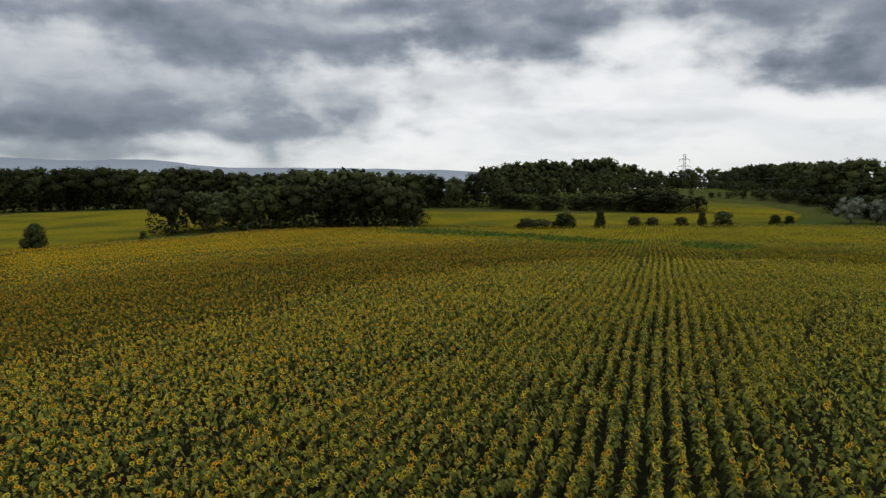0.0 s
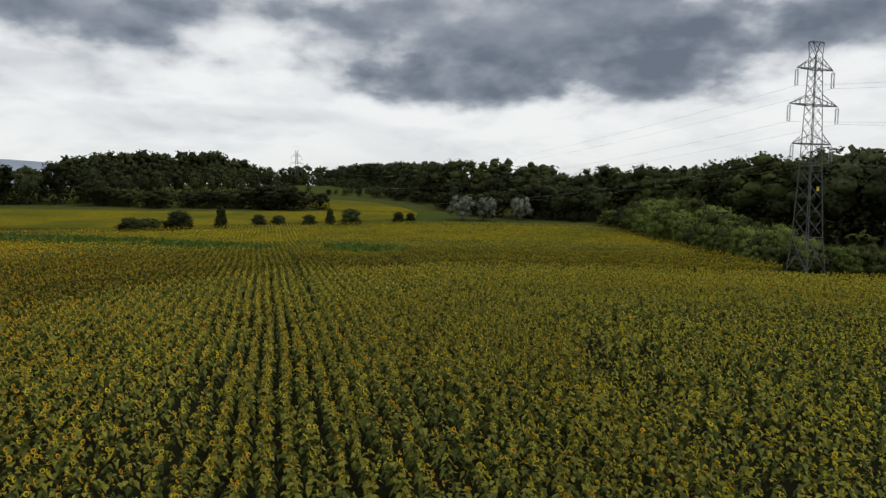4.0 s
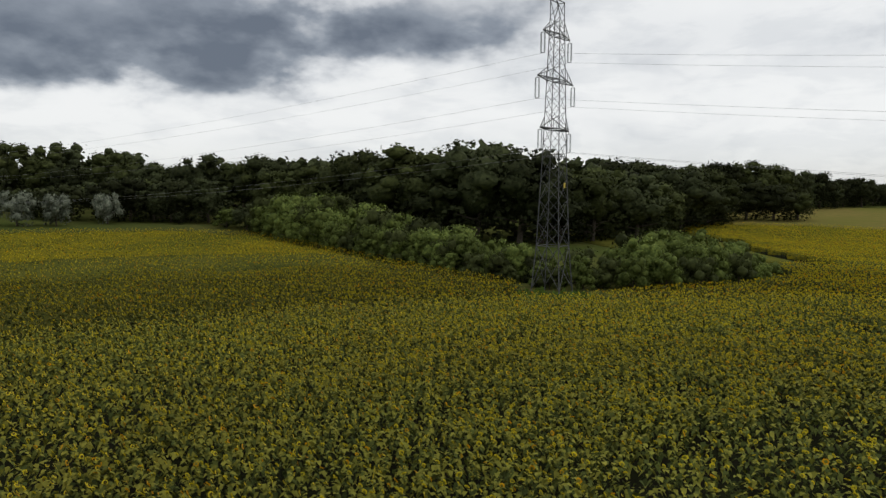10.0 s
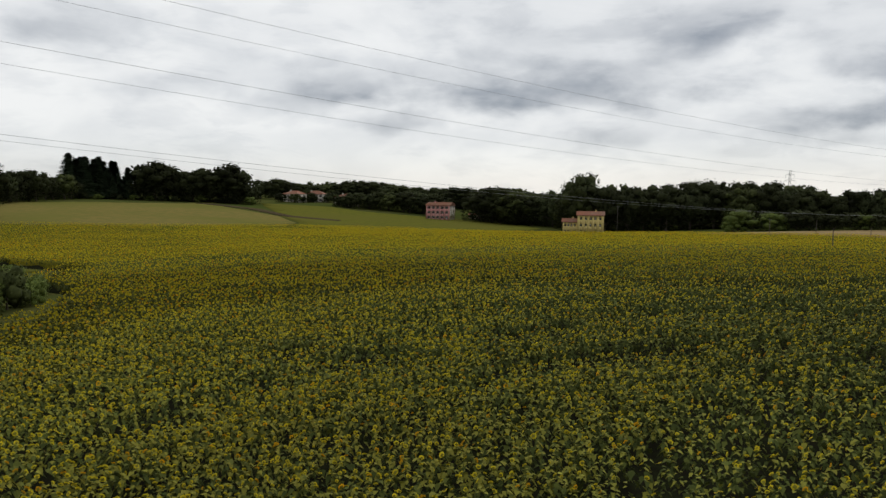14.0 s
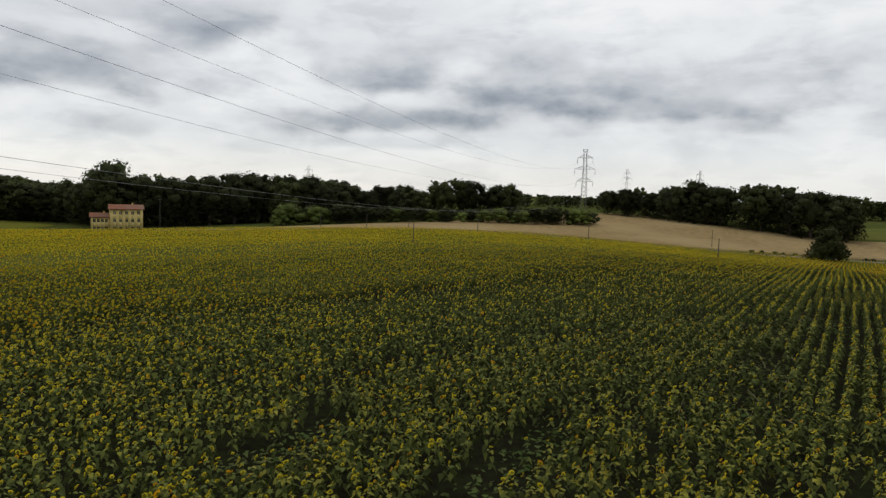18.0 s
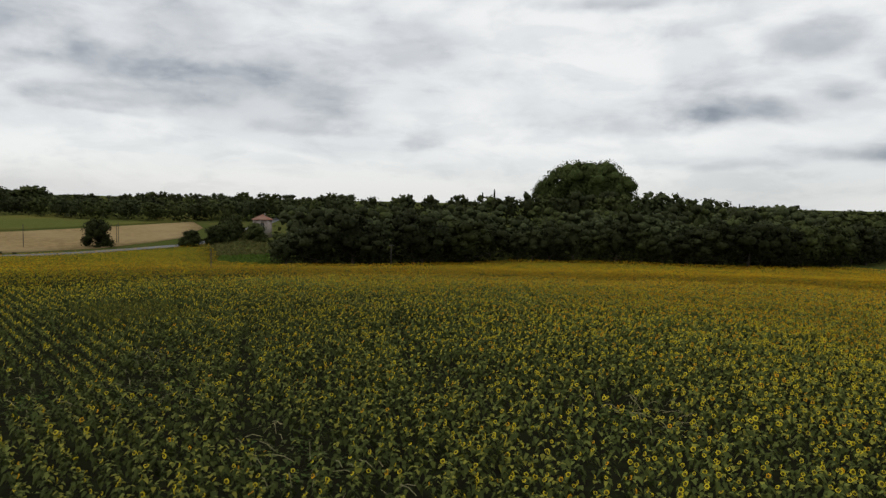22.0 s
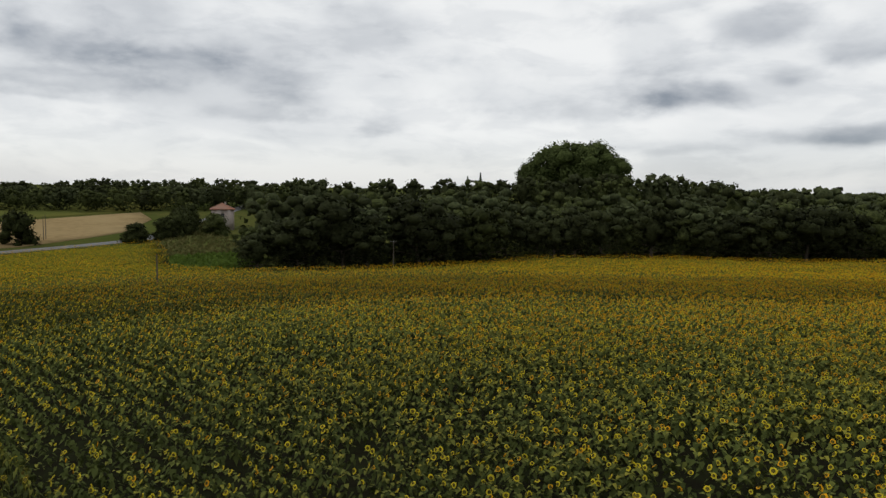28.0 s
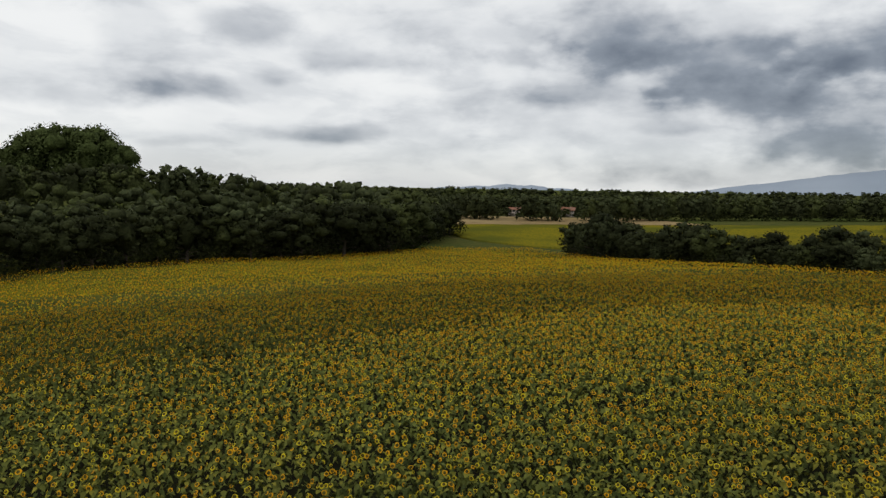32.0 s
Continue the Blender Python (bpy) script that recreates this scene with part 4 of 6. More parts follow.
def lobes_for(rng, kind, h):
    """Lobes of a crown of height h over its own foot: width, foot of the crown, number and size of the lobes."""
    w, lo, n, r0 = {"oak": (0.34, 0.10, 20, 0.125), "edge": (0.31, 0.03, 22, 0.12), "poplar": (0.17, 0.14, 14, 0.10), "shrub": (0.50, 0.10, 12, 0.19),
                    "bush": (0.42, 0.0, 16, 0.20), "willow": (0.44, 0.12, 14, 0.15), "great": (0.40, 0.06, 44, 0.12)}[kind]
    out = []
    for k in range(n):
        t = (k + 0.5) / n
        z = lo + (0.90 - lo) * t
        reach = w * math.sqrt(max(0.05, 1 - (abs(t - 0.42) / 0.62) ** 2.2)) * (0.60 + 0.45 * rng.rand())
        if kind in ("bush", "shrub", "great"):
            reach = w * math.sqrt(max(0.04, 1 - t ** 2)) * (0.55 + 0.45 * rng.rand())
        a = k * 2.4 + rng.rand() * 0.9
        r = r0 * (0.62 + 0.85 * rng.rand())
        out.append((reach * math.cos(a) * h, reach * math.sin(a) * h, min(z, 0.99 - r * (0.75 + 0.5 * rng.rand())) * h, r * h * 1.15, r * h))
    out.append((0, 0, (0.5 * (lo + 0.93)) * h, w * 0.70 * h, (0.95 - lo) * 0.47 * h))
    return out


def tree_meshes(kind, seed, h, cards, size, mat, cores=12):
    rng = np.random.RandomState(seed)
    lobes = lobes_for(rng, kind, h)
    co, f5, f4, soft = crown_arrays(rng, lobes, cards, size, cores)
    crown = rounded(mesh_from("crown", co, [f5, f4], [mat]), soft)
    base = [limb((0, 0, -0.5), (0.02 * h, 0.01 * h, 0.34 * h), 0.028 * h, 0.018 * h, 8), limb((0.02 * h, 0.01 * h, 0.33 * h), (0.0, 0.03 * h, 0.75 * h), 0.018 * h, 0.006 * h)]
    for x, y, z, r, _ in lobes[1:7]:
        base.append(limb((0.015 * h, 0.01 * h, min(0.3 * h, z * 0.75)), (x * 0.9, y * 0.9, z), 0.011 * h, 0.004 * h, 5))
    tc, tf = joined(base)
    return crown, mesh_from("trunk", tc, [tf], [M["bark"]], smooth=True), (co, f5, f4, soft)


KIND = {}


def prototype(key, kind, seed, h, cards, size, mat, cores=12):
    crown, trunk, arr = tree_meshes(kind, seed, h, cards, size, M[mat], cores)
    KIND[key] = (crown, trunk, arr, h)


for k in range(4):
    prototype(f"edge{k}", "edge", 20 + k, 18.0, 1700, 0.62, ("foliage", "foliage_b", "foliage", "foliage_c")[k])
    prototype(f"oak{k}", "oak", 40 + k, 20.0, 1700, 0.68, ("foliage", "foliage", "foliage_b", "foliage_c")[k])
    prototype(f"shrub{k}", "shrub", 60 + k, 6.0, 760, 0.30, ("shrub", "shrub", "shrub", "foliage_b")[k])
for k in range(4):
    prototype(f"far{k}", "edge", 30 + k, 18.0, 250, 1.3, "foliage", 5)
for k in range(2):
    prototype(f"poplar{k}", "poplar", 80 + k, 22.0, 620, 1.05, ("foliage_c", "foliage")[k])
    prototype(f"willow{k}", "willow", 90 + k, 10.0, 900, 0.6, "willow")
    prototype(f"great{k}", "great", 95 + k, 36.0, 7000, 0.82, "great_foliage")
    prototype(f"bush{k}", "bush", 98 + k, 10.0, 2200, 0.55, "foliage_b", 17)


def conifer_proto():
    rng = np.random.RandomState(5)
    h, co, f = 20.0, [], []
    n = 700
    z = rng.rand(n) ** 0.8
    a = rng.rand(n) * 6.283
    r = (1 - z) * 4.2 * (0.55 + 0.5 * rng.rand(n)) + 0.15
    p = np.stack([r * np.cos(a), r * np.sin(a), 1.5 + z * (h - 1.6) - 0.12 * r], -1)
    d = np.stack([np.cos(a), np.sin(a), -0.35 + 0 * a], -1)
    s = np.stack([-np.sin(a), np.cos(a), 0 * a], -1)
    ln, wd = (0.5 + 0.7 * rng.rand(n))[:, None], (0.35 + 0.3 * rng.rand(n))[:, None]
    co = np.stack([p - d * ln, p + s * wd, p + d * ln, p - s * wd], 1).reshape(-1, 3)
    f4 = np.arange(4 * n).reshape(n, 4)
    c2, q2 = limb((0, 0, 1.0), (0, 0, h * 0.97), 2.6, 0.05, 8)
    co = np.concatenate([co, c2])
    f4 = np.concatenate([f4, q2 + 4 * n])
    crown = mesh_from("crown", co, [f4], [M["conifer"]])
    tc, tf = limb((0, 0, -0.5), (0, 0, 6), 0.35, 0.2, 8)
    KIND["conifer0"] = (crown, mesh_from("trunk", tc, [tf], [M["bark"]], smooth=True), (co, np.zeros((0, 4), int), f4, None), h)


conifer_proto()
MADE = {}
TREES = [0]


def tree(key, x, y, top, name, label, category="tree", group="", width=1.0, yaw=None, rnd=random):
    """A tree of one kind at a place, grown to a height over the ground (top: height of its tip over the datum)."""
    crown, trunk, _, h = KIND[key]
    g = gzf(x, y)
    s = max(0.12, (top - g) / h)
    a = rnd.uniform(0, 6.283) if yaw is None else yaw
    m = Matrix.Translation((x, y, g)) @ Matrix.Rotation(a, 4, "Z") @ Matrix.Diagonal((s * width, s * width, s, 1))
    TREES[0] += 1
    if (key, name) not in MADE:
        e = new(name)
        part("crown", crown, e)
        part("trunk", trunk, e)
        tagged(e, label, category, group)
        e.matrix_basis = m
        MADE[key, name] = e
        return e
    src = MADE[key, name]
    keep = src.scale.copy()
    made = copy_thing(src, m @ Matrix.Diagonal((1 / keep.x, 1 / keep.y, 1 / keep.z, 1)))
    return tagged(made, label, category, group)


class Woods:
    """Trees past counting, gathered in one mesh."""

    def __init__(self):
        self.co, self.f5, self.f4, self.i5, self.i4, self.nr, self.n = [], [], [], [], [], [], 0
        self.mats = [M["foliage"], M["foliage_b"], M["foliage_c"]]

    def add(self, key, x, y, top, width, rng, thin=1.0):
        _, _, (co, f5, f4, soft), h = KIND[key]
        g = gzf(x, y)
        s = max(0.12, (top - g) / h)
        a = rng.rand() * 6.283
        c = co * np.array([s * width, s * width, s])
        c = np.stack([c[:, 0] * math.cos(a) - c[:, 1] * math.sin(a) + x, c[:, 0] * math.sin(a) + c[:, 1] * math.cos(a) + y, c[:, 2] + g], -1)
        self.co.append(c)
        if soft is None:
            soft = co - np.array([0, 0, 0.5 * h])
            soft = soft / np.linalg.norm(soft, axis=1)[:, None]
        self.nr.append(np.stack([soft[:, 0] * math.cos(a) - soft[:, 1] * math.sin(a), soft[:, 0] * math.sin(a) + soft[:, 1] * math.cos(a), soft[:, 2]], -1))
        mi = rng.randint(3)
        k5 = f5[: int(len(f5) * thin)]
        if len(k5):
            self.f5.append(k5 + self.n)
            self.i5.append(np.full(len(k5), mi))
        self.f4.append(f4 + self.n)
        self.i4.append(np.full(len(f4), mi))
        self.n += len(c)

    def finish(self, name, label):
        me = mesh_from(name, np.concatenate(self.co), [np.concatenate(self.f5), np.concatenate(self.f4)], self.mats, [np.concatenate(self.i5), np.concatenate(self.i4)])
        rounded(me, np.concatenate(self.nr))
        return tagged(new(name, me), label, "woods", kind="stuff")


def along(line, step, rng, jitter=0.25):
    """Places along a line of (x, y, top)."""
    out = []
    for (x0, y0, t0), (x1, y1, t1) in zip(line, line[1:]):
        k = max(1, int(round(math.hypot(x1 - x0, y1 - y0) / step)))
        for j in range(k):
            t = (j + 0.5 + jitter * (rng.rand() - 0.5)) / k
            out.append((x0 + (x1 - x0) * t, y0 + (y1 - y0) * t, t0 + (t1 - t0) * t))
    return out


WOODS_FAR = Woods()


def wood(seed, line, name, label, depth, rows, step=9.0, back=10.0, kinds=("edge0", "edge1", "edge2", "edge3", "oak0"), rise=0.0, thin=0.6, vary=0.16, width=1.15, things=True):
    """A wood's edge: the front row as single trees, the rows behind it gathered."""
    rng = np.random.RandomState(seed)
    rnd = random.Random(seed)
    for r in range(rows):
        for x, y, t in along(line, step * (1 + 0.12 * r), rng):
            x += depth[0] * back * r + rng.randn() * 1.8
            y += depth[1] * back * r + rng.randn() * 1.8
            g = gzf(x, y)
            h = (t + rise * r - g) * (1.07 - 2 * vary * rng.rand())
            key = kinds[rng.randint(len(kinds))]
            if r == 0 and things:
                tree(key, x, y, g + h, name, label, width=width * (0.9 + 0.25 * rng.rand()), rnd=rnd)
            else:
                WOODS_FAR.add(key if key[:3] in ("con", "shr") else f"far{rng.randint(4)}", x, y, g + h, width, rng, 1.0 if r < 2 else 0.3)


wood(101, [(-57, -106, 7.0), (-76, -83, 9.5), (-102, -76, 9.5), (-126, -69, 9.5), (-142, -52, 9), (-153, -35, 9), (-163, -8, 9), (-182, 14, 10), (-208, 24, 10.5), (-224, 31, 9.5), (-246, 40, 8.5), (-262, 46, 6)], "oak_tree", "dark leafy tree at the edge of the west wood", (-0.75, -0.66), 6, step=7, rise=0.9, vary=0.24, width=1.25, kinds=("edge0", "edge2", "edge0", "oak0", "edge1"))
wood(102, [(-186, -218, 14.1), (-204, -197, 16.0), (-218, -178, 16.9), (-227, -165, 15.0), (-247, -149, 17.5), (-316, -80, 21.1), (-331, -58, 17.7), (-344, -38, 15.9), (-347, -4, 12.5), (-347, 24, 14.2)], "tree", "tree", (-0.75, -0.66), 2, step=8, things=False)
wood(103, [(-153, -472, 11.3), (-164, -422, 13.2), (-174, -394, 12.7), (-183, -365, 13.9), (-194, -345, 15.4), (-215, -329, 15.0), (-236, -311, 16.0), (-250, -285, 14.8), (-266, -252, 16.9)], "tree", "tree", (-0.6, -0.8), 3, step=8, things=False)
wood(104, [(-128, -522, 13.8), (-170, -506, 13.8), (-205, -490, 12.7), (-218, -460, 12.6)], "tree", "tree", (-0.3, -0.95), 3, step=8, things=False)
wood(105, [(199, -1231, 5.6), (74, -1236, 9.0)], "tree", "tree", (0, -1), 1, step=14, things=False)
wood(106, [(73, -336, 14.9), (59, -326, 19.2), (45, -315, 17.0), (31, -306, 23.1), (18, -297, 19.8), (1, -284, 20.0), (-14, -270, 19.4), (-27, -259, 15.2), (-31, -255, 7.8)], "oak_tree", "tree at the edge of the copse in the wheat", (-0.2, -0.98), 4, step=9)
wood(107, [(274, -200, 16.1), (261, -209, 17.2), (243, -220, 17.6), (228, -229, 18.3), (216, -246, 19.2), (203, -251, 16.7), (180, -260, 15.4), (155, -257, 16.5), (143, -260, 19.5), (120, -264, 18.4), (108, -265, 14.2)], "oak_tree", "dark tree in the wood behind the wheat field", (0.1, -1), 3, step=9)
wood(108, [(200, -193, 6.3), (174, -209, 6.1), (142, -224, 5.3), (110, -232, 6.7), (91, -241, 7.2), (74, -252, 6.0)], "thicket_tree", "low dark tree in the hedge before the wood", (0, -1), 2, step=4.5, kinds=("edge0", "shrub2", "edge2"), width=1.4)
wood(109, [(408, -235, 12.4), (388, -242, 17.0), (349, -224, 10.9), (321, -210, 12.7), (266, -191, 17.0), (249, -198, 16.2), (237, -213, 15.9), (218, -224, 16.0), (197, -230, 17.3), (183, -236, 14.2), (162, -250, 14.9)], "oak_tree", "dark tree in the wood behind the farmhouse", (0.5, -0.87), 4, step=9)
wood(110, [(558, -145, 18.6), (554, -154, 22.2), (547, -170, 17.2), (539, -185, 16.5), (538, -226, 20.8), (509, -234, 18.5), (475, -247, 15.1), (423, -248, 15.6)], "oak_tree", "tree among the distant houses", (0.8, -0.6), 2, step=7, width=1.7, vary=0.08)
wood(111, [(263, 120, 25.5), (330, 112, 25.0), (362, 95, 24.8), (382, 74, 27.8), (401, 51, 23.0), (438, 22, 20.2), (475, -1, 19.7)], "oak_tree", "tall dark tree behind the eastern meadow", (0.8, 0.6), 4, step=8)
wood(112, [(488, -1, 29.8), (487, -10, 32.0), (485, -18, 29.7), (483, -26, 25.7), (482, -32, 23.6)], "conifer", "dark conifer in the copse behind the mown field", (1, -0.3), 4, step=4, kinds=("conifer0",), width=1.7, vary=0.2)
wood(113, [(483, -35, 25.3), (481, -43, 28.2), (479, -50, 29.0), (476, -58, 26.2), (477, -66, 22.7), (475, -70, 27.2), (472, -78, 30.5), (468, -89, 28.3), (465, -95, 22.2), (463, -102, 12.9)], "oak_tree", "round dark tree behind the mown field", (0.95, -0.3), 4, step=7, kinds=("edge0", "edge2"), width=1.3)
wood(114, [(473, 33, 8.6), (476, 17, 10.1), (479, 1, 11.8), (476, -33, 8.9), (472, -65, 9.1), (458, -99, 8.3)], "thicket_tree", "low dark tree at the foot of the copse", (0.95, -0.3), 1, step=7, kinds=("edge0", "edge2", "shrub2"), width=1.8)
wood(115, [(174, 339, 30.8), (184, 321, 27.3), (195, 302, 30.6), (204, 282, 26.7), (211, 264, 24.8), (216, 245, 25.0), (217, 229, 23.2), (215, 212, 25.7), (213, 194, 22.3), (212, 178, 26.1), (206, 159, 24.2), (202, 146, 23.7), (200, 135, 26.0), (203, 125, 25.5), (212, 119, 23.3), (225, 112, 22.7), (248, 101, 21.2), (274, 93, 21.0), (305, 81, 19.5)], "oak_tree", "tall dark tree of the north-east wood", (0.8, 0.6), 3, step=9, rise=0.3, vary=0.2, width=1.25, kinds=("edge1", "edge3", "oak2", "oak3"))
wood(116, [(179, 231, 5.2), (182, 213, 6.8), (175, 190, 10.3), (171, 171, 12.0), (164, 154, 10.7)], "thicket_tree", "leafy understorey tree at the field corner", (0.7, 0.7), 2, step=7, kinds=("edge1", "edge3", "shrub2"), width=1.2)
wood(117, [(277, 692, 35.5), (240, 534, 35.0), (206, 406, 32.0), (190, 334, 30.1)], "oak_tree", "dark tree on the northern rise", (0.3, 0.95), 3, step=8)
wood(118, [(34, 639, 37.5), (74, 636, 43.8), (124, 628, 45.8), (161, 619, 42.8), (176, 626, 36.1)], "tree", "tree", (0.2, 0.98), 3, step=8, things=False)
wood(119, [(213, 771, 39.2), (259, 778, 43.1), (313, 758, 42.1), (284, 640, 40.5), (263, 494, 34.0)], "tree", "tree", (0.2, 0.98), 2, step=13, things=False)
wood(120, [(-304, 422, 28.6), (-276, 441, 30.0), (-228, 451, 30.6), (-177, 459, 32.3), (-134, 461, 29.7), (-93, 440, 28.9), (-48, 417, 27.9), (-7, 375, 25.3), (20, 368, 25.0)], "oak_tree", "dark tree of the northern wood", (-0.1, 0.99), 3, step=8)
wood(121, [(25, 361, 17.0), (41, 348, 12.6), (58, 335, 12.6), (73, 330, 12.6), (87, 324, 13.3), (98, 310, 16.2), (110, 303, 11.2)], "thicket_tree", "tree along the top of the upper field", (0.1, 0.99), 4, step=6, width=1.6, vary=0.12)
wood(122, [(-89, 234, 14.7), (-75, 245, 16.7), (-68, 253, 20.2), (-50, 259, 22.0), (-39, 263, 23.6), (-25, 255, 19.4), (-16, 248, 17.2), (-9, 246, 13.6)], "oak_tree", "leafy tree in the clump at the field edge", (0, 1), 3, step=8, kinds=("edge0", "edge1", "edge2", "edge3"))
wood(123, [(-390, -19, 9.9), (-409, 36, 9.4), (-438, 104, 8.4), (-434, 154, 8.5), (-427, 200, 9.3), (-397, 257, 9.8), (-370, 298, 10.5), (-341, 332, 10.8), (-304, 369, 11.9)], "tree", "tree", (-1, 0.1), 4, step=8, things=False)
wood(124, [(-1143, -258, 13.4), (-1170, -48, 12.8), (-1154, 198, 14.3), (-1074, 468, 14.4), (-951, 688, 16.2), (-816, 848, 17.5)], "tree", "tree", (-1, 0.1), 1, step=22, things=False)
wood(125, [(26, 429, 22.0), (73, 424, 23.8), (112, 415, 21.5), (145, 405, 15.7)], "tree", "tree", (0.1, 0.99), 2, step=8, things=False)
wood(126, [(32, 529, 29.8), (90, 522, 32.7), (141, 511, 28.1), (192, 526, 23.9), (195, 438, 21.9)], "tree", "tree", (0.1, 0.99), 2, step=8, things=False)
wood(127, [(185, 471, 18.2), (193, 412, 20.3), (192, 356, 21.9), (181, 310, 23.5)], "tree", "tree", (0.4, 0.9), 2, step=8, things=False)
wood(128, [(595, -161, 20.0), (565, -220, 19.9), (531, -255, 18.9), (480, -273, 10.9), (435, -264, 11.2)], "tree", "tree", (0.8, -0.6), 2, step=8, width=1.3, things=False)
wood(129, [(156, 268, 11.8), (160, 253, 13.0), (170, 242, 15.7), (179, 231, 16.9), (191, 219, 15.9)], "oak_tree", "dark tree behind the silver willows", (0.6, 0.8), 5, step=8, vary=0.12, width=1.3)
wood(130, [(146, 386, 14.4), (165, 353, 15.7), (165, 307, 13.0), (161, 279, 12.2)], "oak_tree", "dark tree at the edge of the northern wood", (0.7, 0.7), 5, step=8, vary=0.12, width=1.3)
wood(131, [(-90, -334, 10.7), (-108, -316, 10.8), (-124, -293, 10.5), (-144, -275, 10.5), (-172, -253, 11.3), (-203, -239, 13.5)], "tree", "tree", (-0.6, -0.8), 4, step=8, width=1.4, vary=0.12, things=False)
wood(132, [(-359, 68, 8.1), (-359, 91, 9.4)], "tree", "tree", (-1, 0.2), 3, step=8, width=1.3, vary=0.1, things=False)
wood(133, [(-356, 104, 9.6), (-355, 124, 9.0)], "tree", "tree", (-1, 0.2), 3, step=8, width=1.3, vary=0.1, things=False)
wood(134, [(-351, 136, 8.3), (-361, 199, 8.4), (-338, 256, 9.3), (-301, 302, 10.4), (-271, 332, 10.8)], "tree", "tree", (-1, 0.2), 2, step=8, width=1.3, vary=0.1, things=False)
wood(135, [(-654, -152, 11.3), (-670, -29, 11.9), (-660, 114, 12.7), (-614, 272, 12.8), (-542, 400, 13.4), (-464, 494, 13.8)], "tree", "tree", (-1, 0.1), 1, step=10, width=1.6, vary=0.06, things=False)
wood(136, [(459, -159, 10.4), (433, -178, 12.6), (412, -190, 12.0), (398, -202, 12.2)], "oak_tree", "dark tree round the pink house", (0.9, -0.4), 3, step=7, width=1.5, vary=0.12)
wood(137, [(365, -200, 13.7), (348, -200, 15.8), (327, -202, 13.2), (311, -208, 11.2)], "oak_tree", "dark tree beside the farmhouse", (0.8, -0.6), 3, step=7, width=1.5, vary=0.12)
wood(138, [(166, -624, 5.3), (111, -630, 6.9), (62, -631, 8.3)], "tree", "tree", (0, -1), 2, step=8, width=1.6, vary=0.1, things=False)
wood(139, [(-59, -383, 17.2), (-91, -372, 16.4), (-125, -358, 16.8)], "tree", "tree", (-0.4, -0.9), 3, step=8, width=1.5, vary=0.12, things=False)
wood(140, [(40, -424, 11.5), (80, -420, 12.5), (120, -416, 13.5), (170, -408, 13.0)], "tree", "tree", (0, -1), 2, step=7, width=1.4, vary=0.12, things=False)
WOODS_FAR.finish("woods", "dark mixed broadleaf woods round the fields")

# ---- single trees, hedges and shrubs ----
RS = np.random.RandomState(77)
RN = random.Random(77)
for x, y, t, w_ in ((143, 247, 12.0, 1.0), (150, 241, 11.2, 0.9), (163, 237, 11.6, 0.8)):
    tree(f"willow{TREES[0] % 2}", x, y, t, "silver_willow", "pale silver-green willow at the wood's edge", "tree", "silver willows", w_, rnd=RN)
# thicket round the pylon, tall at the field corner and low towards the meadow
SHRUBS = [(170, 190, 11.5), (160, 168, 10.0), (148, 148, 8.0), (137, 130, 6.6), (126, 113, 5.6), (118, 101, 4.6), (113, 90, 3.6), (118, 82, 5.2), (126, 75, 6.6), (138, 68, 5.0), (150, 65, 3.2)]
for k, (x, y, t) in enumerate(along(SHRUBS, 3.4, RS)):
    for r in range(4):
        if t < 5.5 and r > 2:
            continue
        a, b = x + 4.6 * r * 0.88 + RS.randn() * 1.2 + 1.5, y + 4.6 * r * 0.48 + RS.randn() * 1.2
        g = gzf(a, b)
        tree(f"shrub{RS.randint(4)}", a, b, g + (t - g) * (0.36 + 0.14 * r + 0.55 * RS.rand() ** 1.3), "shrub", "bushy green shrub in the thicket by the pylon", "shrub", "thicket shrubs", 0.95, rnd=RN)
# lone bushes
for x, y, t, w_, n, lab in (
    (-107, 184, 5.6, 0.7, "round_bush", "small dark round bush at the field edge"), (-84, 197, 2.6, 0.6, "round_bush", "small low bush at the field edge"),
    (99, 248, 6.8, 0.95, "round_bush", "dark round bush between the fields"), (92, 250, 6.6, 0.5, "round_bush", "grey-green bush between the fields"),
    (28, 237, 4.6, 1.4, "round_bush", "dark bush in the dip between the fields"), (34, 241, 4.4, 1.4, "round_bush", "dark bush in the dip between the fields"), (42, 243, 6.2, 1.3, "round_bush", "dark bush in the dip between the fields"),
    (56, 250, 7.2, 0.5, "round_bush", "slim dark bush between the fields"), (70, 258, 4.6, 1.2, "round_bush", "dark bush between the fields"), (77, 258, 4.4, 1.3, "round_bush", "dark bush between the fields"), (86, 254, 4.6, 1.1, "round_bush", "dark bush between the fields"), (118, 250, 5.4, 0.9, "round_bush", "low bush between the fields"), (124, 252, 5.0, 0.9, "round_bush", "low bush between the fields"),
    (0, -180, 4.2, 0.85, "field_bush", "dense dark bush beside the road"), (-66, -206, 3.8, 0.75, "field_bush", "dense dark bush at the wheat field's edge"),
    (-108, -186, 3.2, 0.8, "field_bush", "dark bush beside the road"), (-114, -192, 4.6, 0.8, "field_bush", "dark bush beside the road"), (-121, -196, 5.2, 0.8, "field_bush", "dark bush beside the ruined house"), (-117, -178, 2.4, 0.9, "field_bush", "dark bush before the ruined house"), (-101, -184, 1.4, 0.8, "field_bush", "low bush beside the road"), (-92, -186, -0.6, 1.2, "field_bush", "low bush beside the road"),
):
    tree(f"bush{RS.randint(2)}", x, y, t, n, lab, "bush", "", w_ * 1.25, rnd=RN)
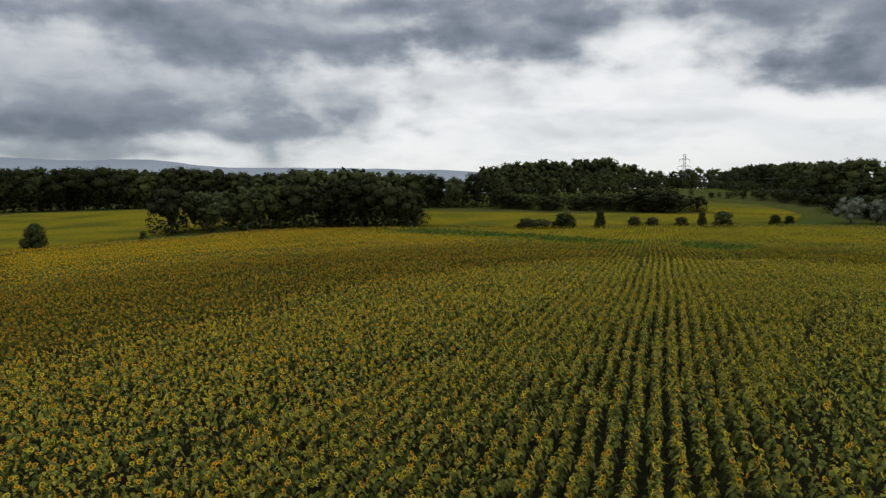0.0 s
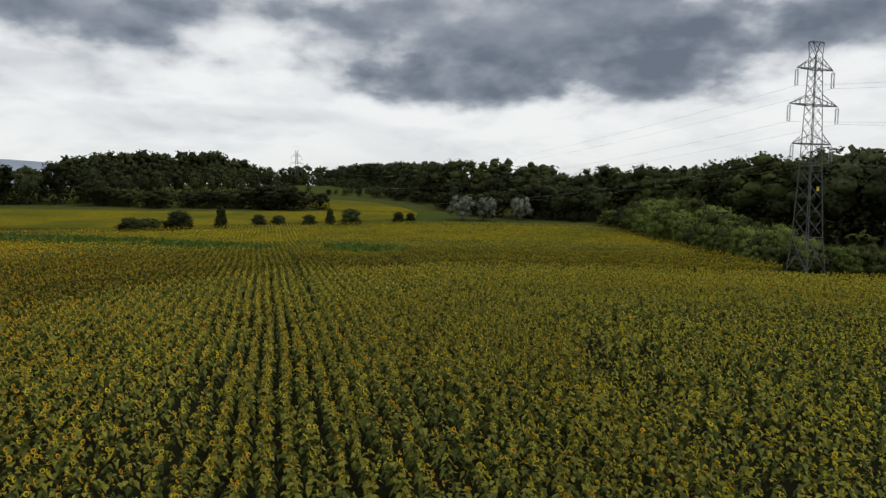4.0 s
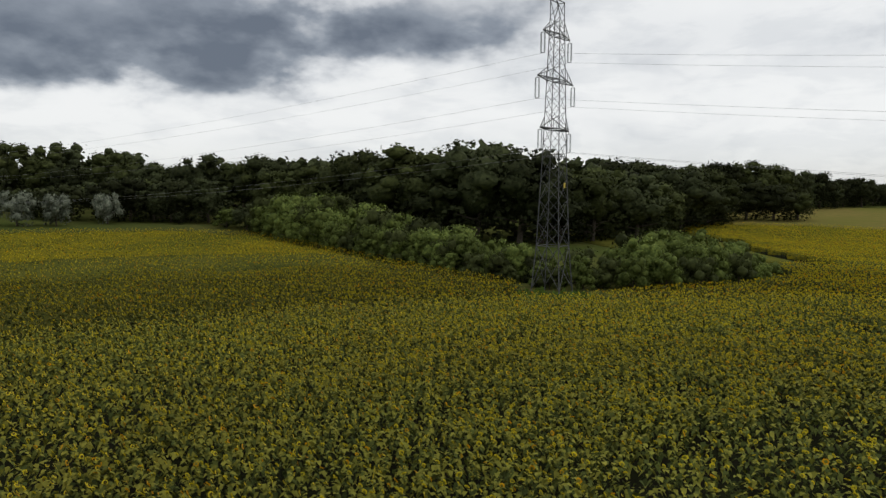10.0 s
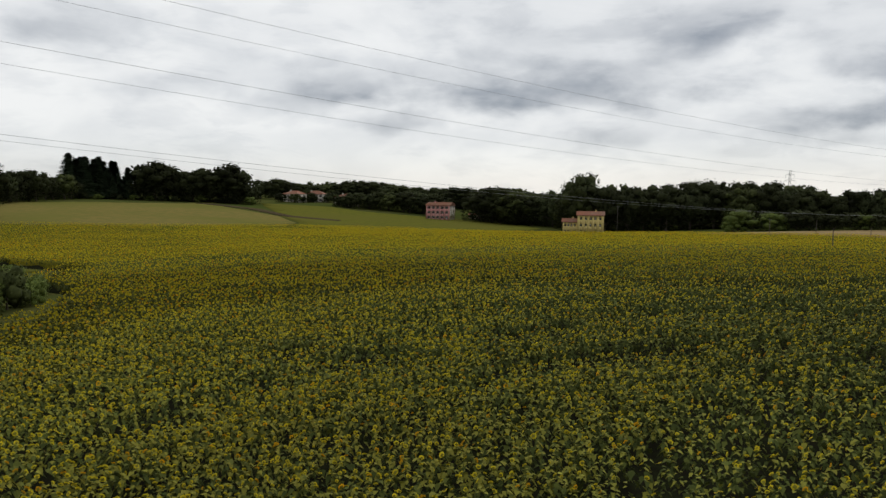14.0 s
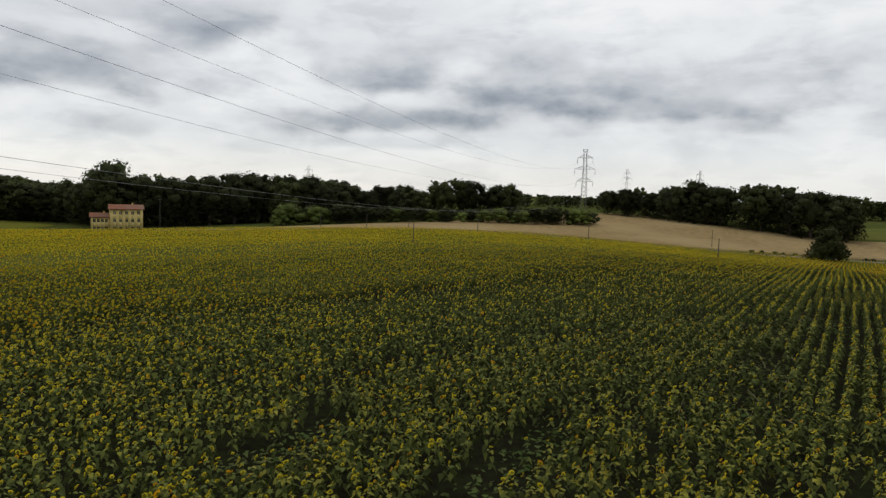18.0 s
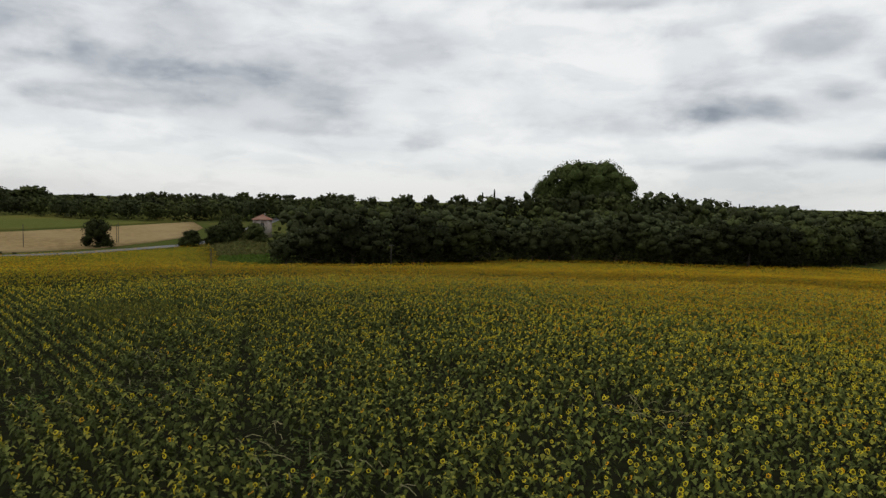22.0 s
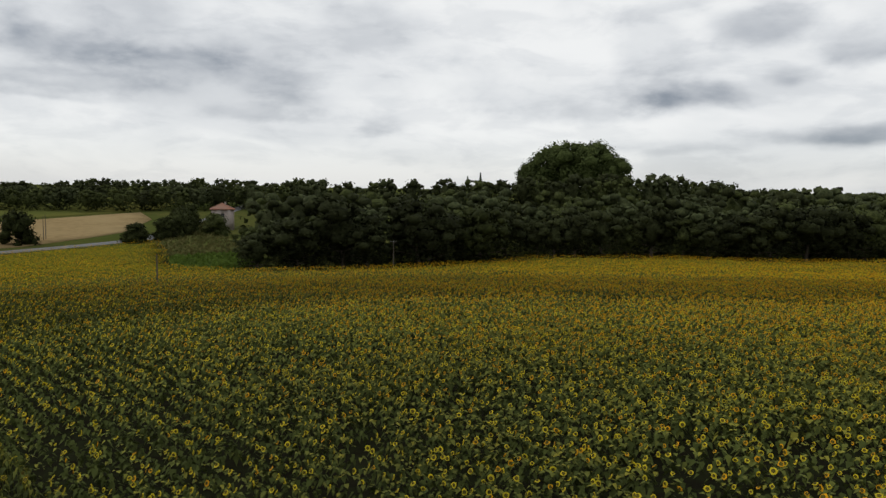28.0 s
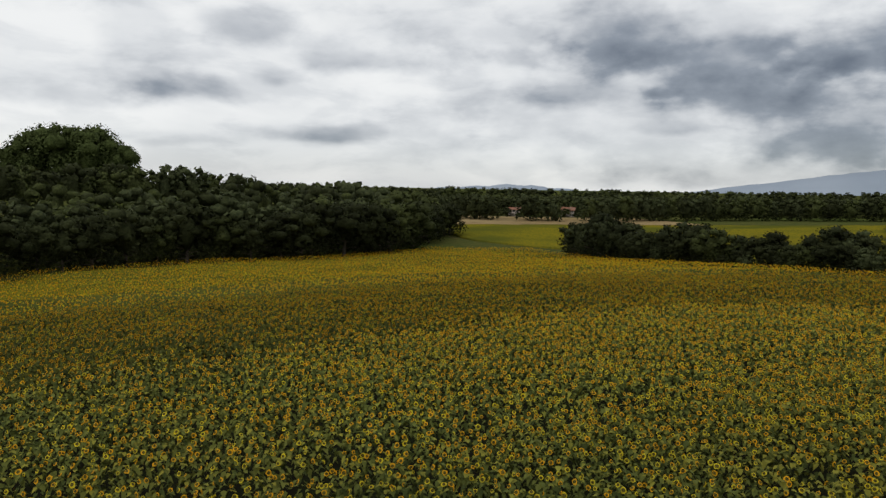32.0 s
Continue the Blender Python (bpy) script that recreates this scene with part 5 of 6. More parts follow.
# verge bushes along the road
for k in range(16):
    x = 20 - k * 3.6
    tree(f"shrub{RS.randint(4)}", x + RS.randn(), -199.5 + 0.3 * RS.randn() + max(0, x - 4) * 0.35, gzf(x, -199) + 0.7 + 0.8 * RS.rand(), "verge_bush", "low dark bush on the road verge", "bush", "verge bushes", 1.7, rnd=RN)
# dark broad trees standing alone in the eastern meadow
for x, y, t in ((322, 84, 16.0), (328, 74, 17.5), (330, 64, 16.5), (336, 55, 13.5)):
    tree(f"edge{RS.randint(2)}", x, y, t, "broad_tree", "dark broad tree standing in the meadow", "tree", "meadow trees", 1.5, rnd=RN)
# the hedge in the west
for k, (x, y, t) in enumerate(along([(-172, 66, 0.5), (-150, 69, 2.2), (-131, 72, 2.6), (-108, 78, 2.0), (-86, 82, 3.2), (-68, 86, 3.4)], 4.0, RS)):
    for r in range(2):
        a, b = x - 2.5 * r + RS.randn() * 0.8, y + 2.5 * r + RS.randn() * 0.8
        g = gzf(a, b)
        tree(f"edge{RS.randint(4)}", a, b, g + (t + 2.4 - g) * (0.35 + 0.85 * RS.rand() ** 1.3), "hedge_shrub", "dark shrub of the hedge across the field", "shrub", "hedge shrubs", 1.25, rnd=RN)
# the huge round trees over the west wood
for x, y, t, w_, k in ((-396, -167, 40.5, 1.15, 0), (-391, -150, 45.0, 1.2, 1), (-386, -134, 43.0, 1.15, 0), (-402, -184, 31.0, 0.95, 1), (-384, -117, 33.0, 0.9, 0)):
    tree(f"great{k}", x, y, t, "great_tree", "huge round green tree above the west wood", "tree", "great trees", w_, rnd=RN)
for x, y, t in ((-300, -170, 20.5), (-296, -176, 18.5), (-470, -60, 15.0)):
    tree("conifer0", x, y, t, "conifer", "slim dark conifer above the west wood", "tree", "", 0.6, rnd=RN)
# tall tree behind the farmhouse
tree("oak3", 278, -192, 22.5, "tall_tree", "tall airy broadleaf tree behind the farmhouse", "tree", "", 0.95, rnd=RN)
tree("oak2", 270, -180, 15.5, "tall_tree", "broadleaf tree beside the farmhouse", "tree", "", 0.9, rnd=RN)


# ---- pylons ----
def bar(p, q, w=0.07):
    """A square steel angle from p to q."""
    return limb(p, q, w, w, 4)


def steel(name, pieces, parent, mat="steel", label=""):
    co, f = joined(pieces)
    return part(name, mesh_from(name, co, [f], [M[mat]]), parent, label)


ARMS = ((31.1, 3.6), (25.9, 4.8), (20.2, 3.9))
PYLON_H = 35.0
LINE = Vector((0.172, 0.985, 0)).normalized()
SIDE = Vector((0.985, -0.172, 0)).normalized()
SPREAD = ((0.0, 1.95), (6.4, 1.45), (17.0, 1.05), (33.2, 0.62), (35.0, 0.5))


def half_width(z):
    return float(np.interp(z, [a for a, _ in SPREAD], [b for _, b in SPREAD]))


def make_pylon(name, label):
    e = new(name)
    cs = ((1, 1), (-1, 1), (-1, -1), (1, -1))

    def corner(k, z):
        w = half_width(z)
        return (cs[k % 4][0] * w, cs[k % 4][1] * w, z)

    for k in range(4):
        steel("leg", [bar(corner(k, a), corner(k, b), 0.085 if b < 18 else 0.065) for a, b in ((-0.6, 6.4), (6.4, 17.0), (17.0, 33.2))], e)
    z = 6.4
    levels = [6.4]
    while z < 33.0:
        z = min(33.2, z + 1.7 * half_width(z) * 1.15)
        levels.append(z)
    for k in range(4):
        steel("brace", [bar(corner(k, 1.2), corner(k + 1, 6.4), 0.05)], e)
        steel("brace", [bar(corner(k + 1, 1.2), corner(k, 6.4), 0.05)], e)
        for a, b in zip(levels, levels[1:]):
            steel("brace", [bar(corner(k, a), corner(k + 1, b), 0.034)], e)
            steel("brace", [bar(corner(k + 1, a), corner(k, b), 0.034)], e)
        for zz in (6.4, 17.0, *[a for a, _ in ARMS]):
            steel("strut", [bar(corner(k, zz), corner(k + 1, zz), 0.05)], e)
    for za, reach in ARMS:
        w = half_width(za)
        for s in (-1, 1):
            tip = (s * reach, 0, za)
            ps = []
            for d in (-1, 1):
                low, high = (s * w, d * w, za), (s * half_width(za + 1.5), d * half_width(za + 1.5), za + 1.5)
                ps += [bar(low, tip, 0.07), bar(high, tip, 0.055)]
                for t in (0.3, 0.6):
                    a = [low[i] + (tip[i] - low[i]) * t for i in range(3)]
                    b = [high[i] + (tip[i] - high[i]) * t for i in range(3)]
                    ps.append(bar(a, b, 0.04))
            for t in (0.15, 0.4, 0.7):
                a = [(s * w + (tip[0] - s * w) * t), -w * (1 - t), za]
                ps.append(bar(a, (a[0] + s * 0.5, w * (1 - t) * 0.8, za), 0.04))
            steel("crossarm", ps, e)
            for d in (-0.22, 0.22):
                rings = []
                for j in range(16):
                    zc = za - 0.35 - j * 0.135
                    rings.append(limb((s * reach, d, zc), (s * reach, d, zc - 0.045), 0.11, 0.125, 8))
                    rings.append(limb((s * reach, d, zc - 0.045), (s * reach, d, zc - 0.136), 0.035, 0.035, 5))
                steel("insulator_string", rings, e, "porcelain", "string of grey glass insulator discs")
            steel("yoke", [bar((s * reach, -0.25, za - 0.3), (s * reach, 0.25, za - 0.3), 0.03), bar((s * reach, -0.25, za - 2.55), (s * reach, 0.25, za - 2.55), 0.035), bar((s * reach, 0, za), (s * reach, 0, za - 0.3), 0.03)], e)
    top = [bar((sx * 0.62, sy * 0.62, 33.2), (sx * 1.15, sy * 0.35, 35.0), 0.06) for sx in (-1, 1) for sy in (-1, 1)]
    top += [bar((-1.15, d, 35.0), (1.15, d, 35.0), 0.055) for d in (-0.35, 0.35)] + [bar((s * 1.15, -0.35, 35), (s * 1.15, 0.35, 35), 0.05) for s in (-1, 1)]
    top += [bar((-0.62, d * 0.62, 33.2), (1.15, d * 0.35, 35.0), 0.045) for d in (-1, 1)] + [bar((0.62, d * 0.62, 33.2), (-1.15, d * 0.35, 35.0), 0.045) for d in (-1, 1)]
    for piece in top:
        steel("peak_bar", [piece], e)
    b = bmesh.new()
    bmesh.ops.create_cube(b, size=1.0)
    bmesh.ops.scale(b, vec=(0.45, 0.05, 0.62), verts=b.verts)
    bmesh.ops.bevel(b, geom=b.edges[:], offset=0.02, segments=1)
    me = bpy.data.meshes.new("warning_plate")
    b.to_mesh(me)
    b.free()
    me.materials.append(M["yellow_sign"])
    o = part("warning_plate", me, e, "small yellow warning plate")
    o.location = (0.2, -half_width(13.6) - 0.1, 13.6)
    return tagged(e, label, "pylon", "pylons")


ARM_YAW = math.atan2(SIDE.y, SIDE.x)
PYLONS = [(105.8, 90.9, gzf(105.8, 90.9) - 0.1, 1.038), (185.0, 542.0, 7.0, 1.038), (81.0, -262.0, gzf(81, -262) - 0.5, 0.98), (52.0, -673.0, 6.0, 1.0)]
first = make_pylon("pylon", "tall grey lattice steel pylon with three pairs of crossarms")
for k, (x, y, z, s) in enumerate(PYLONS):
    m = Matrix.Translation((x, y, z)) @ Matrix.Rotation(ARM_YAW, 4, "Z") @ Matrix.Diagonal((s, s, s, 1))
    if k == 0:
        first.matrix_basis = m
    else:
        copy_thing(first, m @ Matrix.Scale(1 / PYLONS[0][3], 4))
for x, y, z in ((-20.0, -690.0, 5.0), (350.0, -560.0, -2.0)):
    copy_thing(first, Matrix.Translation((x, y, z)) @ Matrix.Rotation(ARM_YAW + 0.5, 4, "Z"))


def wire(p, q, sag, name, label, r=0.0125, steps=40):
    cu = bpy.data.curves.new(name, "CURVE")
    cu.dimensions, cu.bevel_depth, cu.bevel_resolution = "3D", r, 1
    s = cu.splines.new("POLY")
    s.points.add(steps)
    for i in range(steps + 1):
        t = i / steps
        v = Vector(p).lerp(Vector(q), t)
        s.points[i].co = (v.x, v.y, v.z - 4 * sag * t * (1 - t), 1)
    cu.materials.append(M["wire"])
    return tagged(new(name, cu), label, "power line", "power line conductors")


def hang(k, za, s):
    x, y, z, c = PYLONS[k]
    p = Vector((x, y, z)) + SIDE * s * c
    return (p.x, p.y, z + (za - 2.6) * c)


for za, reach in ARMS:
    for s in (-reach, reach):
        for a, b, sag in ((2, 0, 8.5), (0, 1, 13.0), (2, 3, 12.0)):
            wire(hang(a, za, s), hang(b, za, s), sag, "conductor", "thin sagging power line conductor between pylons")

# ---- utility poles ----


def make_pole(h, cross):
    e = new("utility_pole")
    co, f = joined([limb((0, 0, -0.4), (0.02, 0, h), 0.13, 0.09, 8)])
    part("post", mesh_from("post", co, [f], [M["wood_pole"]], smooth=True), e)
    if cross:
        co, f = joined([limb((-0.7, 0.1, h - 0.45), (0.7, 0.1, h - 0.45), 0.05, 0.05, 4)])
        part("crossarm", mesh_from("crossarm", co, [f], [M["wood_pole"]]), e)
        for x in (-0.6, 0.0, 0.6):
            co, f = joined([limb((x, 0.1, h - 0.42), (x, 0.1, h - 0.2), 0.035, 0.05, 6)])
            part("insulator", mesh_from("insulator", co, [f], [M["porcelain"]]), e)
    return tagged(e, "thin weathered wooden utility pole at the field edge", "pole", "utility poles")


POLES = [(109.9, -74.6, 5.1, 0), (46.0, -94.4, 5.7, 0), (113.5, -170.5, 4.4, 1), (75.6, -159.8, 5.4, 0), (32.8, -200.2, 6.5, 0), (149.2, -156.8, 5.2, 1), (139.5, -174.7, 2.8, 0), (173.1, -173.8, 5.4, 1), (227.6, -155.6, 11.8, 1), (-44.6, -216.1, 8.3, 0), (-76.5, -210.8, 7.6, 0), (-14.6, -76.4, 5.6, 0), (-74.5, -75.5, 7.0, 1), (-45.1, -217.2, 8.4, 0), (-78.1, -212.2, 8.1, 0)]
plain, crossed = make_pole(7.5, False), make_pole(8.0, True)
for i, (x, y, h, c) in enumerate(POLES):
    src = crossed if c else plain
    m = Matrix.Translation((x, y, gzf(x, y))) @ Matrix.Rotation(0.4 * i, 4, "Z") @ Matrix.Diagonal((1, 1, h / (8.0 if c else 7.5), 1))
    if not src.get("placed"):
        src["placed"] = 1
        src.matrix_basis = m
    else:
        k = src.scale.copy()
        copy_thing(src, m @ Matrix.Diagonal((1 / k.x, 1 / k.y, 1 / k.z, 1)))


# ---- houses ----
def box_mesh(name, sx, sy, sz, mat, bev=0.0):
    b = bmesh.new()
    bmesh.ops.create_cube(b, size=1.0)
    bmesh.ops.scale(b, vec=(sx, sy, sz), verts=b.verts)
    if bev:
        bmesh.ops.bevel(b, geom=b.edges[:], offset=bev, segments=1)
    me = bpy.data.meshes.new(name)
    b.to_mesh(me)
    b.free()
    me.materials.append(mat)
    return me


def shell(w, d, h, openings, mat, sides):
    """Four walls with thickness and real openings; openings: (side, middle, sill, width, height)."""
    pieces, t = [], 0.35

    def block(x0, x1, y0, y1, z0, z1):
        c = np.array([(x, y, z) for x in (x0, x1) for y in (y0, y1) for z in (z0, z1)], float)
        q = np.array([(0, 1, 3, 2), (4, 6, 7, 5), (0, 4, 5, 1), (2, 3, 7, 6), (0, 2, 6, 4), (1, 5, 7, 3)])
        pieces.append((c, q))

    for side in sides:
        ln = w if side % 2 == 0 else d - 2 * t
        mine = sorted([o for o in openings if o[0] == side], key=lambda o: o[1])
        us = sorted({-ln / 2, ln / 2, *[o[1] - o[3] / 2 for o in mine], *[o[1] + o[3] / 2 for o in mine]})
        for a, b in zip(us, us[1:]):
            m_ = (a + b) / 2
            z = 0.0
            cuts = sorted([(o[2], o[2] + o[4]) for o in mine if abs(o[1] - m_) < o[3] / 2])
            for lo, hi in cuts + [(h, h)]:
                if lo > z:
                    if side == 0:
                        block(a, b, -d / 2, -d / 2 + t, z, lo)
                    elif side == 2:
                        block(a, b, d / 2 - t, d / 2, z, lo)
                    elif side == 1:
                        block(w / 2 - t, w / 2, a, b, z, lo)
                    else:
                        block(-w / 2, -w / 2 + t, a, b, z, lo)
                z = hi
    co, f = joined(pieces)
    return mesh_from("wall", co, [f], [mat])


def roof_mesh(w, d, rise, over, hip):
    """A tiled roof with thick eaves, laid in courses."""
    x, y = w / 2 + over, d / 2 + over
    r = (x - y * hip) if hip else x
    co, f = [], []
    rows = 9
    for sgn in (-1, 1):
        start = len(co)
        for j in range(rows):
            for t, lift in ((j / rows, 0.09), ((j + 1) / rows, 0.03)):
                hx = x + (r - x) * t
                co += [(-hx, sgn * y * (1 - t), rise * t + lift), (hx, sgn * y * (1 - t), rise * t + lift)]
        for j in range(2 * rows - 1):
            n = start + 2 * j
            f.append((n, n + 1, n + 3, n + 2) if sgn < 0 else (n + 1, n, n + 2, n + 3))
    n = len(co)
    co += [(-x, -y, -0.12), (x, -y, -0.12), (x, y, -0.12), (-x, y, -0.12), (-x, -y, 0.09), (x, -y, 0.09), (x, y, 0.09), (-x, y, 0.09)]
    f += [(n + 3, n + 2, n + 1, n), (n, n + 1, n + 5, n + 4), (n + 1, n + 2, n + 6, n + 5), (n + 2, n + 3, n + 7, n + 6), (n + 3, n, n + 4, n + 7)]
    for s in (-1, 1):
        k = len(co)
        co += [(s * x, -y, 0.05), (s * x, y, 0.05), (s * r, 0, rise)]
        f.append((k, k + 1, k + 2, k + 2))
    quads = np.array([q for q in f if len(set(q)) == 4])
    tris = np.array([q[:3] for q in f if len(set(q)) == 3])
    return mesh_from("roof", np.array(co, float), [quads, tris], [M["tiles"]])


def house(name, label, x, y, z, yaw, blocks, mat, shutters=True, mats=None, size=1.0):
    """blocks: (offset x, offset y, width, depth, height, roof rise, hip, windows per floor on the long sides, floors, windows on the ends)."""
    e = new(name)
    for ox, oy, w, d, h, rise, hip, nw, floors, ends in blocks:
        ops = []
        fh = h / floors
        for fl in range(floors):
            for side, ln, n in ((0, w, nw), (2, w, nw), (1, d, ends), (3, d, ends)):
                for k in range(n):
                    u = (k + 0.5) / n * (ln - 1.0) - (ln - 1.0) / 2
                    door = fl == 0 and side == 0 and k == n // 2
                    ops.append((side, u, 0.0 if door else fl * fh + 0.9, 1.1 * size, min(2.1 if door else 1.4 * size, fh - 1.1)))
        for sd in range(4):
            wall = part("wall", shell(w, d, h, ops, mats[sd] if mats else mat, (sd,)), e)
            wall.location = (ox, oy, 0)
        rf = part("roof", roof_mesh(w, d, rise, 0.5, hip), e, "weathered red clay tile roof")
        rf.location = (ox, oy, h)
        ch = part("chimney", box_mesh("chimney", 0.6, 0.6, 1.4, mat, 0.04), e)
        ch.location = (ox + w * 0.2, oy + d * 0.12, h + rise * 0.95)
        for side, u, sill, ww, hh in ops:
            door = sill == 0.0
            me = box_mesh("door" if door else "window", ww, 0.06, hh, M["shutter"] if door else M["glass"])
            o = part("door" if door else "window", me, e)
            r = (0, 1, 2, 3)[side]
            out = (d if side % 2 == 0 else w) / 2 - 0.2
            px, py = ((u, -out), (out, u), (u, out), (-out, u))[side]
            o.location = (ox + px, oy + py, sill + hh / 2)
            o.rotation_euler = (0, 0, radians(90) * (side % 2))
            if not door:
                fr = part("frame", box_mesh("frame", 0.07, 0.09, hh, M["white_trim"]), o)
                fr.location = (0, 0, 0)
                if shutters:
                    for s in (-1, 1):
                        sh = part("shutter", box_mesh("shutter", 0.5, 0.05, hh, M["shutter"]), o)
                        n_ = -1 if side in (0, 3) else 1
                        sh.location = (s * (ww / 2 + 0.27), (0.24 if side in (1, 2) else -0.24) * (-1 if side == 1 else 1), 0)
    e.matrix_basis = Matrix.Translation((x, y, z)) @ Matrix.Rotation(yaw, 4, "Z")
    return tagged(e, label, "house")


house("farmhouse", "two-storey yellow farmhouse with a red tile roof", 245, -155, gzf(245, -155) - 0.3, radians(220),
      [(3.0, 0, 11, 8, 8.4, 1.6, 0.0, 5, 3, 1), (-5.6, 0.5, 6.2, 7, 5.4, 1.5, 0.0, 4, 2, 1)], M["yellow_wall"], False, size=0.75)
house("pink_house", "pink and cream three-storey house with a tile roof", 376, -180, gzf(376, -180) - 0.3, radians(30), [(0, 0, 15, 9, 8.6, 1.8, 0.0, 5, 3, 2)], M["pink_wall"], mats=[M["pink_wall"], M["cream_wall"], M["pink_wall"], M["cream_wall"]])
house("shed", "small pale shed beside the pink house", 375, -206, gzf(375, -206) - 0.3, radians(30), [(0, 0, 6, 4, 2.6, 1.0, 0.0, 2, 1, 1)], M["cream_wall"], False)
for x, y, yw in ((506, -150, 0.3), (512, -170, 0.8), (474, -174, 0.5), (546, -200, 0.2)):
    house("village_house", "distant cream house with a red tile roof", x, y, gzf(x, y) - 0.4, yw, [(0, 0, 14, 10, 6.0, 2.4, 0.9, 4, 2, 2)], M["cream_wall"])
house("ruined_house", "old stained house with a faded red roof, half hidden by trees", -133, -192, gzf(-133, -192) - 0.4, radians(48), [(0, 0, 13, 8, 7.6, 2.2, 0.9, 3, 2, 1)], M["grey_wall"], False)
house("far_house", "pale house among distant trees", -425, 116, gzf(-425, 116), radians(75), [(0, 0, 8, 7, 4.6, 1.4, 0.0, 3, 2, 1)], M["grey_wall"])
house("far_house", "distant house with a red roof among trees", -424, 153, gzf(-424, 153), radians(70), [(0, 0, 9, 8, 4.6, 2.0, 0.0, 3, 2, 1)], M["grey_wall"])

for x, y, h in ((-413, 108, 6.5), (-411, 122, 6.0), (-410, 146, 6.5), (-410, 160, 6.0), (-409, 153, 3.4), (-409, 115, 3.0)):
    tree(f"edge{RS.randint(4)}", x, y, gzf(x, y) + h, "garden_tree", "leafy tree before a distant house", "tree", "garden trees", 1.7, rnd=RN)
for x, y in ((506, -150), (512, -170), (474, -174), (546, -200)):
    for s in (-11, -4, 5, 12):
        a, b = x - 9 + 2.5 * RS.randn(), y + s + 1.5 * RS.randn()
        tree(f"edge{RS.randint(4)}", a, b, gzf(a, b) + 4.0 + 3.0 * RS.rand() + (2.0 if abs(s) > 10 else 0.0), "garden_tree", "leafy tree before a village house", "tree", "village trees", 1.8, rnd=RN)


# ---- far hills ----
def ridge(name, az0, az1, dist, peaks, label, seed):
    """A far ridge as a solid wedge of land: peaks are (azimuth, height)."""
    rng = np.random.RandomState(seed)
    az = np.linspace(az0, az1, 90)
    hgt = np.interp(az, [p[0] for p in peaks], [p[1] for p in peaks])
    hgt = np.convolve(np.pad(hgt, 3, mode="edge"), np.ones(7) / 7, "valid")
    hgt += np.convolve(rng.randn(len(az) + 6), np.ones(7) / 7, "valid") * 11
    co, f = [], []
    for i, (a, h) in enumerate(zip(np.radians(az), hgt)):
        for r, z in ((dist - 260, -30), (dist - 110, 0.45 * h), (dist, h), (dist + 200, -30)):
            co.append((-math.sin(a) * r, math.cos(a) * r, z))
        if i:
            for k in range(3):
                q = 4 * (i - 1) + k
                f.append((q, q + 1, q + 5, q + 4))
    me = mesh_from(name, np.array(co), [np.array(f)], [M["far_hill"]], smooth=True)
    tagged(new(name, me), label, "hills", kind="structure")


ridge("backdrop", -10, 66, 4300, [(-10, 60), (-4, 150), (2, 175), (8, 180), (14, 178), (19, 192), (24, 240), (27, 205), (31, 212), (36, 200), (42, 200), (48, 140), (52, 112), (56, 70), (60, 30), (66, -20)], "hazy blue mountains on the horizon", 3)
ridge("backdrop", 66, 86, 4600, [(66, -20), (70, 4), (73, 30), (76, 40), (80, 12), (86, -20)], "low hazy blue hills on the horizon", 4)


